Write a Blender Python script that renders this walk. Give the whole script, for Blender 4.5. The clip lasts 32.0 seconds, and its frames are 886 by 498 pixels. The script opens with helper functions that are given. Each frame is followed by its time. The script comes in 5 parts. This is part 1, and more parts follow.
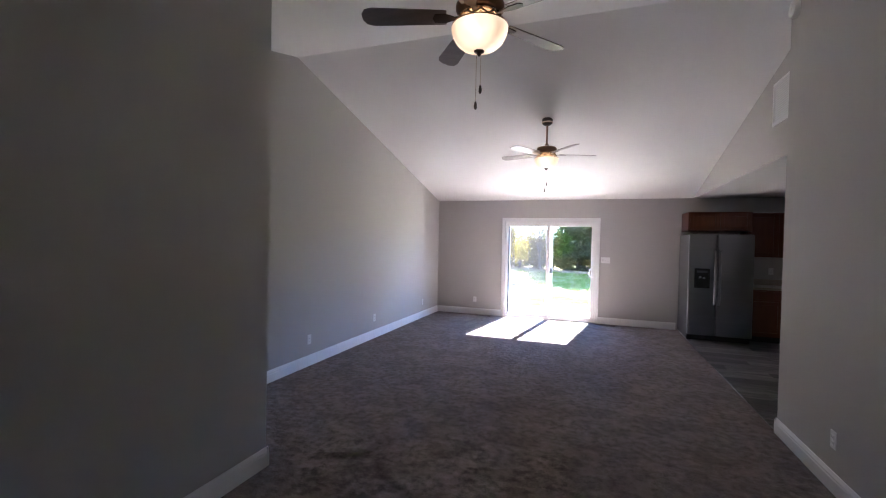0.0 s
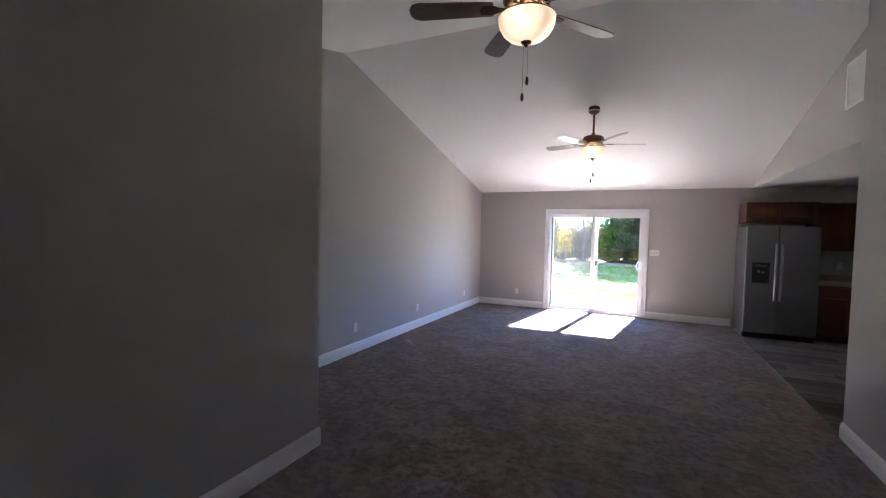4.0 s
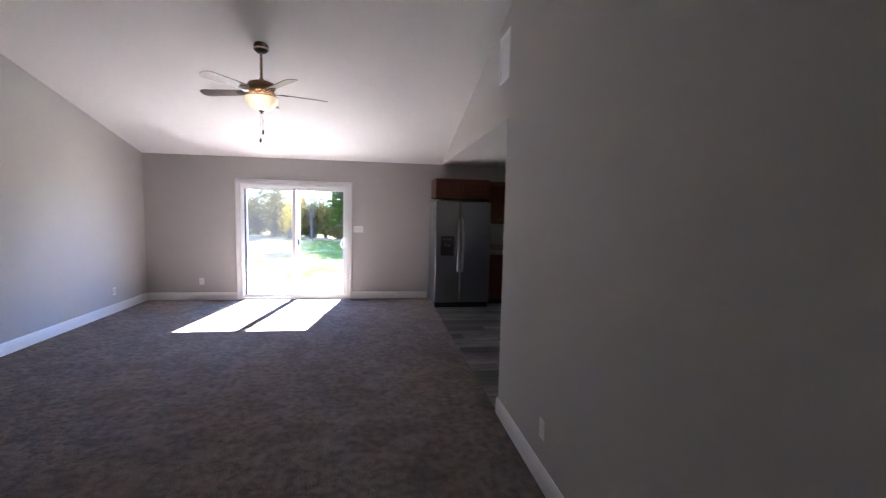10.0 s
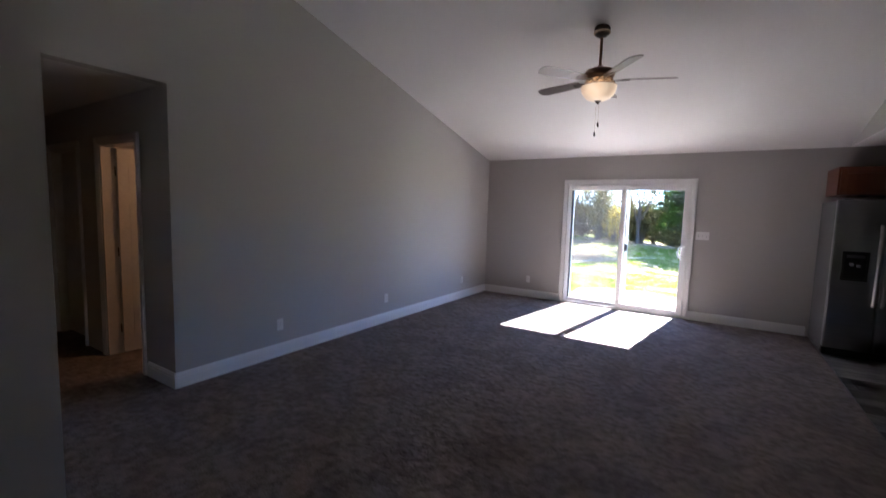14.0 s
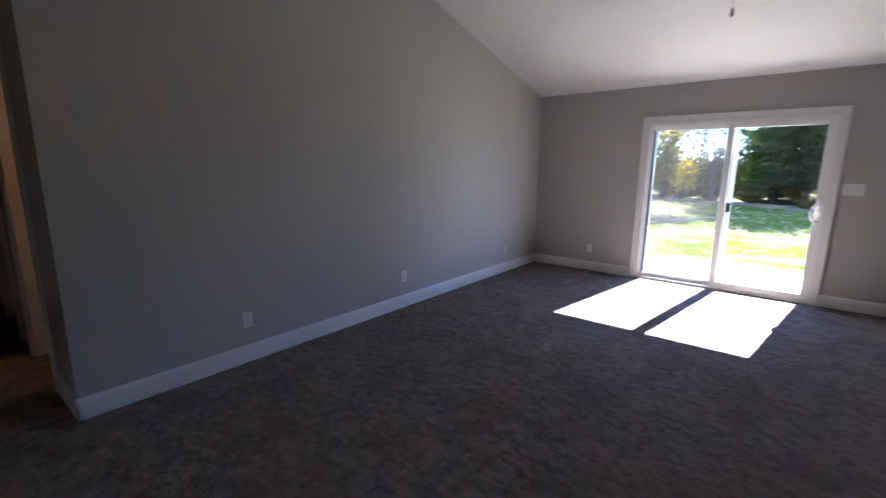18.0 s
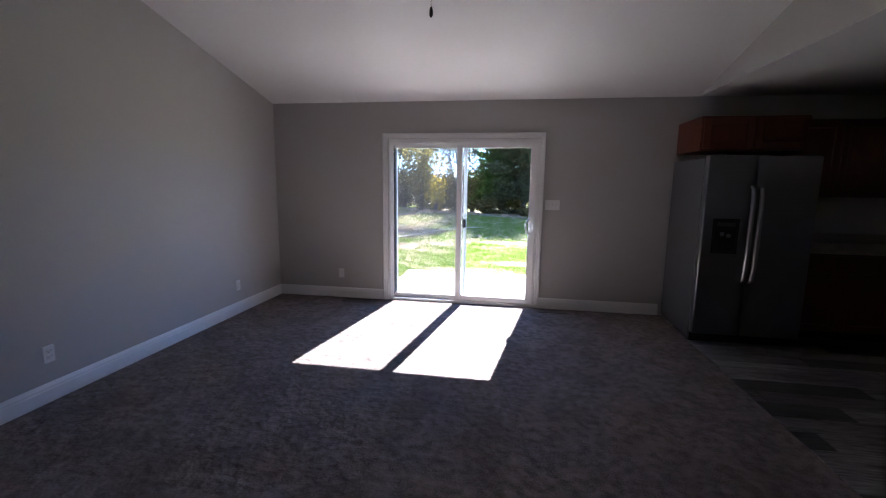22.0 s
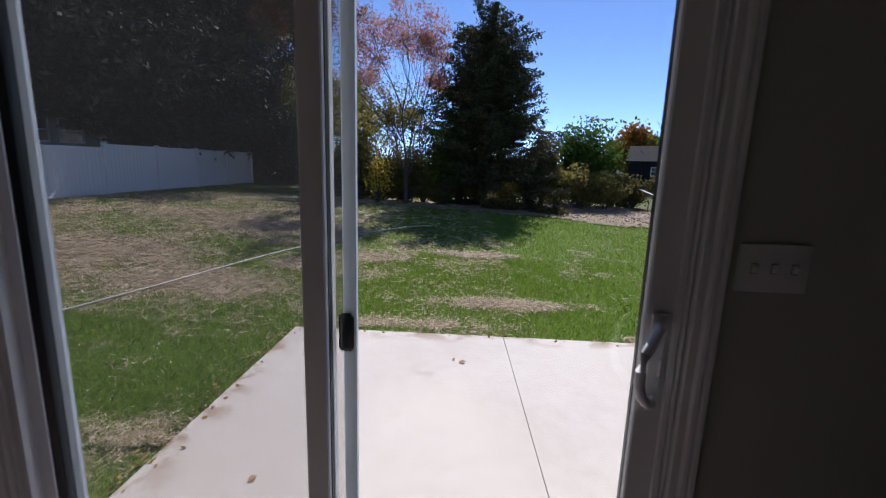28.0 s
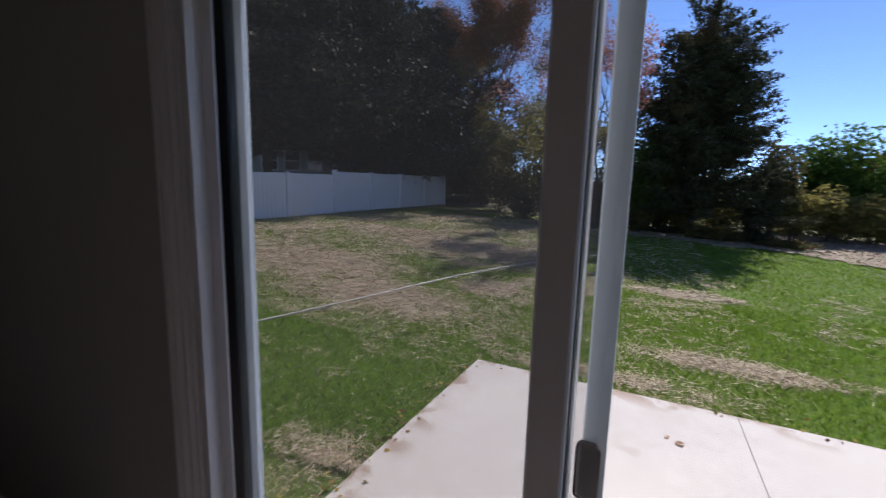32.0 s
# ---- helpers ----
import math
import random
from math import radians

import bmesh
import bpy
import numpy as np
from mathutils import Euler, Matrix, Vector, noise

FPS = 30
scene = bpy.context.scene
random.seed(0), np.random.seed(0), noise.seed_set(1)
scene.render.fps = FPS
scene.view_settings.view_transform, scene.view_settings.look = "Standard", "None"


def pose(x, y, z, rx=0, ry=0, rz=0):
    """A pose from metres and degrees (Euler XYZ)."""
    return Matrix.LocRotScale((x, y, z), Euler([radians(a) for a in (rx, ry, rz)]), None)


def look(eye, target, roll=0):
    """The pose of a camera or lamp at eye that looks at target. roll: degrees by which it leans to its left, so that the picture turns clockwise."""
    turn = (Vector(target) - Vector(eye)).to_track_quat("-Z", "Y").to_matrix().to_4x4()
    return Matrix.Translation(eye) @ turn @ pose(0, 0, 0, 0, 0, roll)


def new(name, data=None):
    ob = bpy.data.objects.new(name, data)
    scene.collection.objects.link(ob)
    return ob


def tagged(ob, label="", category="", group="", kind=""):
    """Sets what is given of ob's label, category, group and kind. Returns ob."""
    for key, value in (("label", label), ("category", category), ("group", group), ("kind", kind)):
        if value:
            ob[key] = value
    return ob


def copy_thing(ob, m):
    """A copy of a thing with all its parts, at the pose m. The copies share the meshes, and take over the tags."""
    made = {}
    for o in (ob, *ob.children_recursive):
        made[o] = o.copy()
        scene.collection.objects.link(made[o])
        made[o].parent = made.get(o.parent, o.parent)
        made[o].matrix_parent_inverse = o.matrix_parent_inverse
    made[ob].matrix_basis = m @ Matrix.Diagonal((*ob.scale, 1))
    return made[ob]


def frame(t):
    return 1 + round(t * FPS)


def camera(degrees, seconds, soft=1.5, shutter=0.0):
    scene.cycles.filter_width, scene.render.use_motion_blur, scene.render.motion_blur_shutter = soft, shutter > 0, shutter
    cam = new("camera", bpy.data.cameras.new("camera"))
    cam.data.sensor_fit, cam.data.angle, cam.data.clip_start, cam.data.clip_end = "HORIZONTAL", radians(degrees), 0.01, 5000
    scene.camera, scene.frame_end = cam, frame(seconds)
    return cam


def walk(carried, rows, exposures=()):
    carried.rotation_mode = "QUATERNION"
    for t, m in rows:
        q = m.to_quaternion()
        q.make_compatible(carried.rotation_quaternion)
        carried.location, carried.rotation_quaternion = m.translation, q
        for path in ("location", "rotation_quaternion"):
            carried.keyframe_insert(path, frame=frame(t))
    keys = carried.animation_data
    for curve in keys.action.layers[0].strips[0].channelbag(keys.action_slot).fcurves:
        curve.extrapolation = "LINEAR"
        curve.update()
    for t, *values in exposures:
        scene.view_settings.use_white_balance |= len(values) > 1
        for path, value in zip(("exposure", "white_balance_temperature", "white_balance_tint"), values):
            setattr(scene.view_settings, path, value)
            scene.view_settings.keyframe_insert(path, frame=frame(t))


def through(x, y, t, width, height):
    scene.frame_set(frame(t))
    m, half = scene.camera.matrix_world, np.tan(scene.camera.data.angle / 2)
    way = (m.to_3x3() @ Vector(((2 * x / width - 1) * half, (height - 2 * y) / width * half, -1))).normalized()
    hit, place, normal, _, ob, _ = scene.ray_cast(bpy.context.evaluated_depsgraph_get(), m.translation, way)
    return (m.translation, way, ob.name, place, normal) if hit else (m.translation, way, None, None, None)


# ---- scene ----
cam = camera(92.1, 32.0, soft=1.1, shutter=0.5)
PATH = [
    (0, (3.26, -8.913, 1.562), (2.593, -7.028, 1.524), 1.2),
    (0.5, (3.273, -8.926, 1.559), (2.569, -7.055, 1.503), 0.3),
    (1, (3.275, -8.941, 1.573), (2.466, -7.112, 1.537), 0.0),
    (1.5, (3.266, -8.942, 1.581), (2.419, -7.131, 1.557), 0.2),
    (2, (3.262, -8.948, 1.59), (2.392, -7.147, 1.557), -0.2),
    (2.5, (3.263, -8.955, 1.577), (2.407, -7.149, 1.532), -0.6),
    (4.5, (3.231, -8.96, 1.566), (2.392, -7.146, 1.477), 1.7),
    (5, (3.2, -8.947, 1.574), (2.379, -7.125, 1.49), 1.2),
    (5.5, (3.186, -9.0, 1.522), (2.174, -7.282, 1.366), 1.7),
    (6, (3.123, -9.014, 1.523), (1.958, -7.409, 1.261), 0.6),
    (6.5, (3.13, -9.004, 1.523), (2.056, -7.325, 1.356), 0.5),
    (7, (3.246, -8.985, 1.512), (2.483, -7.151, 1.273), 0.0),
    (7.5, (3.364, -8.863, 1.499), (2.981, -6.917, 1.247), -1.4),
    (8, (3.497, -8.71, 1.497), (3.259, -6.735, 1.287), 0.1),
    (8.5, (3.569, -8.526, 1.492), (3.719, -6.551, 1.218), -0.4),
    (9, (3.568, -8.292, 1.522), (3.969, -6.345, 1.305), -2.3),
    (9.5, (3.653, -8.032, 1.537), (4.097, -6.092, 1.338), -1.9),
    (10, (3.788, -7.747, 1.563), (4.098, -5.778, 1.397), 1.3),
    (10.5, (3.769, -7.487, 1.61), (3.941, -5.498, 1.493), 1.5),
    (11, (3.728, -7.359, 1.592), (3.649, -5.361, 1.581), 0.0),
    (11.5, (3.721, -7.298, 1.595), (3.236, -5.359, 1.647), -1.1),
    (12, (3.687, -7.262, 1.625), (2.932, -5.412, 1.706), -0.8),
    (12.5, (3.667, -7.259, 1.638), (2.717, -5.502, 1.738), -0.3),
    (13, (3.642, -7.262, 1.631), (2.569, -5.577, 1.715), 0.3),
    (13.5, (3.622, -7.263, 1.601), (2.483, -5.618, 1.613), 0.8),
    (14, (3.633, -7.23, 1.538), (2.564, -5.551, 1.348), 1.7),
    (14.5, (3.671, -7.166, 1.511), (2.684, -5.452, 1.214), 1.2),
    (16.5, (3.239, -6.48, 1.495), (2.25, -4.752, 1.304), 2.9),
    (17, (3.174, -6.272, 1.498), (2.194, -4.549, 1.231), 2.2),
    (17.5, (3.008, -6.117, 1.488), (1.949, -4.445, 1.199), 2.1),
    (18, (2.973, -5.972, 1.44), (1.745, -4.44, 1.059), 0.6),
    (18.5, (2.867, -5.771, 1.47), (1.522, -4.362, 1.016), 3.0),
    (19, (2.881, -5.719, 1.485), (1.538, -4.309, 1.029), 2.4),
    (19.5, (2.961, -5.62, 1.451), (1.8, -4.043, 1.044), 2.5),
    (20, (2.943, -5.541, 1.426), (2.053, -3.8, 1.008), 1.73),
    (20.5, (2.928, -5.402, 1.467), (2.37, -3.508, 1.149), 1.1),
    (21, (2.91, -5.299, 1.545), (2.473, -3.376, 1.207), 1.6),
    (21.5, (2.909, -5.261, 1.475), (2.531, -3.321, 1.171), 1.1),
    (22, (3.019, -5.151, 1.48), (2.704, -3.199, 1.177), 0.77),
    (22.5, (3.009, -4.977, 1.441), (2.809, -3.018, 1.09), 1.9),
    (23, (2.933, -4.617, 1.485), (2.845, -2.65, 1.133), 1.3),
    (23.5, (2.954, -4.214, 1.46), (2.771, -2.249, 1.137), 0.9),
    (24, (2.895, -3.815, 1.482), (2.731, -1.85, 1.151), 2.1),
    (24.5, (2.813, -3.405, 1.453), (2.73, -1.434, 1.125), -0.1),
    (25, (2.844, -2.977, 1.473), (2.718, -1.005, 1.161), 0.5),
    (25.5, (2.804, -2.567, 1.462), (2.692, -0.601, 1.112), 0.8),
    (27.5, (2.748, -1.252, 1.467), (2.666, 0.711, 1.096), 1.0),
    (28, (2.751, -1.018, 1.454), (2.654, 0.945, 1.087), 1.8),
    (28.5, (2.773, -0.812, 1.471), (2.658, 1.142, 1.064), 2.0),
    (29, (2.75, -0.671, 1.476), (2.933, 1.282, 1.086), 1.6),
    (29.5, (2.719, -0.65, 1.472), (2.992, 1.303, 1.139), 2.3),
    (30, (2.701, -0.624, 1.498), (2.804, 1.343, 1.154), 2.1),
    (30.5, (2.664, -0.622, 1.508), (2.537, 1.347, 1.181), 2.6),
    (31, (2.594, -0.641, 1.535), (2.117, 1.28, 1.244), 2.3),
    (31.5, (2.527, -0.593, 1.503), (1.837, 1.262, 1.216), 1.7),
    (32, (2.506, -0.631, 1.489), (1.614, 1.135, 1.197), 1.6),
]
EXPOSURES = [(0, 5.22, 5850, 17), (2, 5.14, 5850, 17), (5, 5.07, 5850, 17), (6, 4.97, 5850, 17), (7, 5.32, 5850, 17), (8, 5.34, 5850, 17), (9, 5.1, 5850, 17), (10, 5.12, 5850, 17), (11, 5.02, 5850, 17), (12, 4.74, 5850, 17), (13, 4.44, 5850, 17), (17, 4.14, 5850, 15), (19, 4.09, 5850, 14), (20, 4.14, 5850, 14),
             (21, 3.74, 5780, 16), (23, 3.19, 5740, 17), (24, 2.69, 5740, 16), (25, 2.1, 5740, 15), (25.5, 1.75, 5780, 16), (27.5, 0.7, 6000, 20), (29, 0.42, 5900, 20), (30, 0.35, 5800, 20), (31, 0.38, 5800, 20), (32, 0.65, 6000, 20)]
BOWL_GLOW, ROOM_BULB = 0.044, 0.5
walk(cam, [(t, look(eye, target, roll)) for t, eye, target, roll in PATH], EXPOSURES)

# ---- light: sun, sky ----
SUN_WAY = Vector((-0.15, -1.0, -0.885)).normalized()
world = bpy.data.worlds.new("sky")
scene.world = world
world.use_nodes = True
_n = world.node_tree.nodes
_sky = _n.new("ShaderNodeTexSky")
_sky.sky_type = "NISHITA"
_sky.sun_disc = False
_sky.sun_elevation = radians(41.2)
_sky.sun_rotation = radians(8.5)
_sky.altitude = 3000.0
_sky.air_density, _sky.dust_density, _sky.ozone_density = 0.72, 0.0, 3.6
_n["Background"].inputs["Strength"].default_value = 0.130
world.node_tree.links.new(_sky.outputs[0], _n["Background"].inputs["Color"])
sun = new("sun", bpy.data.lights.new("sun", "SUN"))
sun.data.energy, sun.data.angle, sun.data.color = 5.0, radians(0.5), (1.0, 0.96, 0.91)
sun.matrix_world = Matrix.Translation((5, 30, 30)) @ SUN_WAY.to_track_quat("-Z", "Y").to_matrix().to_4x4()


# ---- materials ----
def material(name, colour, rough=0.6, metal=0.0, dark=None, scale=20.0, fine=200.0, amount=0.5, bump=0.0, bump_scale=None,
             spec=0.5, stretch=(1, 1, 1), vary=0.0):
    """A surface with variation at two scales between colour and dark, and fine relief."""
    m = bpy.data.materials.new(name)
    m.use_nodes = True
    nt = m.node_tree
    b = nt.nodes["Principled BSDF"]
    b.inputs["Roughness"].default_value, b.inputs["Metallic"].default_value = rough, metal
    b.inputs["Specular IOR Level"].default_value = spec
    dark = dark or tuple(0.82 * c for c in colour)
    co = nt.nodes.new("ShaderNodeTexCoord")
    mp = nt.nodes.new("ShaderNodeMapping")
    mp.inputs["Scale"].default_value = stretch
    nt.links.new(co.outputs["Object"], mp.inputs["Vector"])
    big, small = nt.nodes.new("ShaderNodeTexNoise"), nt.nodes.new("ShaderNodeTexNoise")
    for n, s, d in ((big, scale, 4), (small, fine, 3)):
        n.inputs["Scale"].default_value, n.inputs["Detail"].default_value = s, d
        nt.links.new(mp.outputs[0], n.inputs["Vector"])
    mean = nt.nodes.new("ShaderNodeMath")
    mean.operation = "ADD"
    nt.links.new(big.outputs["Fac"], mean.inputs[0])
    nt.links.new(small.outputs["Fac"], mean.inputs[1])
    span = nt.nodes.new("ShaderNodeMapRange")
    span.inputs["From Min"].default_value, span.inputs["From Max"].default_value = 1 - amount, 1 + amount
    nt.links.new(mean.outputs[0], span.inputs["Value"])
    mix = nt.nodes.new("ShaderNodeMix")
    mix.data_type = "RGBA"
    mix.inputs["A"].default_value, mix.inputs["B"].default_value = (*dark, 1), (*colour, 1)
    nt.links.new(span.outputs[0], mix.inputs["Factor"])
    out = mix.outputs["Result"]
    if vary:
        info, hsv, vr = nt.nodes.new("ShaderNodeObjectInfo"), nt.nodes.new("ShaderNodeHueSaturation"), nt.nodes.new("ShaderNodeMapRange")
        vr.inputs["To Min"].default_value, vr.inputs["To Max"].default_value = 1 - vary, 1 + vary
        nt.links.new(info.outputs["Random"], vr.inputs["Value"])
        nt.links.new(vr.outputs[0], hsv.inputs["Value"])
        nt.links.new(out, hsv.inputs["Color"])
        out = hsv.outputs[0]
        far = nt.nodes.new("ShaderNodeMath")
        far.operation = "MULTIPLY"
        far.inputs[1].default_value = 37.0
        nt.links.new(info.outputs["Random"], far.inputs[0])
        nt.links.new(far.outputs[0], mp.inputs["Location"])
    nt.links.new(out, b.inputs["Base Color"])
    if bump:
        bp = nt.nodes.new("ShaderNodeBump")
        bp.inputs["Strength"].default_value, bp.inputs["Distance"].default_value = 1.0, bump
        if bump_scale:
            bn = nt.nodes.new("ShaderNodeTexNoise")
            bn.inputs["Scale"].default_value, bn.inputs["Detail"].default_value = bump_scale, 3
            nt.links.new(mp.outputs[0], bn.inputs["Vector"])
            nt.links.new(bn.outputs["Fac"], bp.inputs["Height"])
        else:
            nt.links.new(small.outputs["Fac"], bp.inputs["Height"])
        nt.links.new(bp.outputs[0], b.inputs["Normal"])
    return m


def stain_or_shade(m, colour, scale, low, high, most):
    """Sparse blotches of another colour: real stains, or shading painted in."""
    nt = m.node_tree
    b = nt.nodes["Principled BSDF"]
    old = b.inputs["Base Color"].links[0].from_socket
    co, no, mr, mix = (nt.nodes.new(k) for k in ("ShaderNodeTexCoord", "ShaderNodeTexNoise", "ShaderNodeMapRange", "ShaderNodeMix"))
    no.inputs["Scale"].default_value, no.inputs["Detail"].default_value = scale, 6
    mr.inputs["From Min"].default_value, mr.inputs["From Max"].default_value, mr.inputs["To Max"].default_value = low, high, most
    mix.data_type = "RGBA"
    mix.inputs["B"].default_value = (*colour, 1)
    nt.links.new(co.outputs["Object"], no.inputs["Vector"])
    nt.links.new(no.outputs["Fac"], mr.inputs["Value"])
    nt.links.new(mr.outputs[0], mix.inputs["Factor"])
    nt.links.new(old, mix.inputs["A"])
    nt.links.new(mix.outputs["Result"], b.inputs["Base Color"])


def soil(m):
    """Bare brown soil where the ground's own 'bare' attribute says so."""
    nt = m.node_tree
    b = nt.nodes["Principled BSDF"]
    old = b.inputs["Base Color"].links[0].from_socket
    at, no, ramp, mix = (nt.nodes.new(k) for k in ("ShaderNodeAttribute", "ShaderNodeTexNoise", "ShaderNodeValToRGB", "ShaderNodeMix"))
    at.attribute_name = "bare"
    no.inputs["Scale"].default_value, no.inputs["Detail"].default_value = 22, 5
    co = nt.nodes.new("ShaderNodeTexCoord")
    nt.links.new(co.outputs["Object"], no.inputs["Vector"])
    ramp.color_ramp.elements[0].position, ramp.color_ramp.elements[0].color = 0.35, (0.058, 0.041, 0.028, 1)
    ramp.color_ramp.elements[1].position, ramp.color_ramp.elements[1].color = 0.68, (0.21, 0.155, 0.10, 1)
    mix.data_type = "RGBA"
    nt.links.new(no.outputs["Fac"], ramp.inputs["Fac"])
    nt.links.new(at.outputs["Fac"], mix.inputs["Factor"])
    nt.links.new(old, mix.inputs["A"])
    nt.links.new(ramp.outputs[0], mix.inputs["B"])
    nt.links.new(mix.outputs["Result"], b.inputs["Base Color"])


WALL = material("grey_wall_paint", (0.47, 0.455, 0.44), 0.75, scale=0.8, fine=90, dark=(0.45, 0.435, 0.42), bump=0.0006, bump_scale=220, spec=0.25)
CEIL = material("white_ceiling_paint", (0.76, 0.75, 0.74), 0.85, scale=0.9, fine=60, dark=(0.72, 0.71, 0.70), bump=0.0015, bump_scale=90, spec=0.2)
TRIM = material("white_trim_paint", (0.80, 0.80, 0.80), 0.4, scale=3, fine=60, dark=(0.76, 0.76, 0.76))
VINYL_WHITE = material("white_vinyl", (0.80, 0.80, 0.80), 0.35, scale=4, fine=80, dark=(0.77, 0.77, 0.77))
CARPET = material("taupe_cut_pile_carpet", (0.266, 0.229, 0.211), 0.95, scale=18, fine=110, dark=(0.132, 0.110, 0.100), amount=0.22, bump=0.022, bump_scale=15, spec=0.1)
# Darker and paler blotches paint the shading of footmarked pile into the colour.
stain_or_shade(CARPET, (0.128, 0.102, 0.090), 2.6, 0.48, 0.58, 0.38)
stain_or_shade(CARPET, (0.29, 0.245, 0.222), 6.0, 0.52, 0.60, 0.40)
# Streaks and plank-to-plank tone also paint the door light's reflection into the colour.
PLANK = material("grey_vinyl_plank", (0.24, 0.223, 0.210), 0.28, scale=1.6, fine=9, dark=(0.040, 0.037, 0.035), amount=0.26, stretch=(1, 10, 1), bump=0.0006, vary=0.75)
CHERRY = material("cherry_stained_wood", (0.14, 0.038, 0.018), 0.38, scale=4, fine=40, dark=(0.075, 0.018, 0.009), stretch=(6, 6, 1))
STEEL = material("brushed_stainless_steel", (0.27, 0.274, 0.283), 0.30, metal=1.0, scale=2, fine=220, dark=(0.225, 0.229, 0.238), stretch=(1, 1, 30))
STEEL_BRIGHT = material("bright_brushed_steel", (0.55, 0.55, 0.56), 0.32, metal=1.0, scale=2, fine=200)
STEEL_SIDE = material("grey_painted_steel", (0.10, 0.10, 0.104), 0.42, scale=5, fine=300, bump=0.0004)
BLACK = material("black_plastic", (0.015, 0.015, 0.016), 0.35, scale=10, fine=100)
LAMINATE = material("speckled_stone_countertop", (0.46, 0.40, 0.33), 0.3, scale=60, fine=300, dark=(0.22, 0.18, 0.14))
CONCRETE = material("pale_new_concrete", (0.52, 0.468, 0.41), 0.85, scale=0.9, fine=9, dark=(0.44, 0.385, 0.325), amount=0.36, bump=0.0004, bump_scale=220)
stain_or_shade(CONCRETE, (0.30, 0.21, 0.14), 3.1, 0.64, 0.72, 0.30)
stain_or_shade(CONCRETE, (0.55, 0.49, 0.40), 0.8, 0.50, 0.70, 0.5)
_nt = CONCRETE.node_tree
_b = _nt.nodes["Principled BSDF"]
_old = _b.inputs["Base Color"].links[0].from_socket
_co, _sp, _no, _l, _f, _mx, _th, _mu, _mix = (_nt.nodes.new("ShaderNode" + k) for k in ("TexCoord", "SeparateXYZ", "TexNoise", "MapRange", "MapRange", "Math", "MapRange", "Math", "Mix"))
_no.inputs["Scale"].default_value, _no.inputs["Detail"].default_value = 4.5, 5
for _m, _lo, _hi in ((_l, 1.22, 0.96), (_f, 3.08, 3.34), (_th, 0.50, 0.62)):
    _m.inputs["From Min"].default_value, _m.inputs["From Max"].default_value = _lo, _hi
_mx.operation, _mu.operation, _mix.data_type = "MAXIMUM", "MULTIPLY", "RGBA"
_mix.inputs["B"].default_value = (0.27, 0.185, 0.12, 1)
for _o, _i in ((_co.outputs["Object"], _sp.inputs[0]), (_co.outputs["Object"], _no.inputs["Vector"]), (_sp.outputs["X"], _l.inputs["Value"]), (_sp.outputs["Y"], _f.inputs["Value"]), (_l.outputs[0], _mx.inputs[0]), (_f.outputs[0], _mx.inputs[1]), (_no.outputs["Fac"], _th.inputs["Value"]), (_mx.outputs[0], _mu.inputs[0]), (_th.outputs[0], _mu.inputs[1]), (_mu.outputs[0], _mix.inputs["Factor"]), (_old, _mix.inputs["A"]), (_mix.outputs["Result"], _b.inputs["Base Color"])):
    _nt.links.new(_o, _i)
LAWN = material("lawn_soil_and_grass", (0.072, 0.134, 0.014), 0.95, scale=0.7, fine=14, dark=(0.105, 0.125, 0.030), amount=0.33, bump=0.03, spec=0.1)
soil(LAWN)
FENCE_WHITE = material("white_vinyl_fencing", (0.78, 0.78, 0.79), 0.5, scale=2, fine=30)
BARK = material("grey_brown_bark", (0.085, 0.066, 0.052), 0.9, scale=6, fine=40, dark=(0.035, 0.028, 0.021), stretch=(3, 3, 1), bump=0.01)

m = bpy.data.materials.new("window_glass")
m.use_nodes = True
_nt = m.node_tree
_nt.nodes.remove(_nt.nodes["Principled BSDF"])
_tr, _gl, _mx, _fr = (_nt.nodes.new(k) for k in ("ShaderNodeBsdfTransparent", "ShaderNodeBsdfGlossy", "ShaderNodeMixShader", "ShaderNodeLayerWeight"))
_tr.inputs["Color"].default_value = (0.965, 0.98, 0.975, 1)
_gl.inputs["Roughness"].default_value = 0.02
_fr.inputs["Blend"].default_value = 0.5
_pw, _ma = _nt.nodes.new("ShaderNodeMath"), _nt.nodes.new("ShaderNodeMath")
_pw.operation, _ma.operation = "POWER", "MULTIPLY_ADD"
_pw.inputs[1].default_value, _ma.inputs[1].default_value, _ma.inputs[2].default_value = 5.0, 0.90, 0.035
_nt.links.new(_fr.outputs["Facing"], _pw.inputs[0])
_nt.links.new(_pw.outputs[0], _ma.inputs[0])
_nt.links.new(_ma.outputs[0], _mx.inputs[0])
_nt.links.new(_tr.outputs[0], _mx.inputs[1])
_nt.links.new(_gl.outputs[0], _mx.inputs[2])
_nt.links.new(_mx.outputs[0], _nt.nodes["Material Output"].inputs["Surface"])
GLASS = m


# ---- building helpers ----
def box(bm, x0, y0, z0, x1, y1, z1, bevel=0.0, segments=1):
    r = bmesh.ops.create_cube(bm, size=1.0, matrix=Matrix.LocRotScale(((x0 + x1) / 2, (y0 + y1) / 2, (z0 + z1) / 2), None, (x1 - x0, y1 - y0, z1 - z0)))
    if bevel:
        es = list({e for v in r["verts"] for e in v.link_edges})
        bmesh.ops.bevel(bm, geom=es, offset=bevel, segments=segments, affect="EDGES", profile=0.5)
    return bm


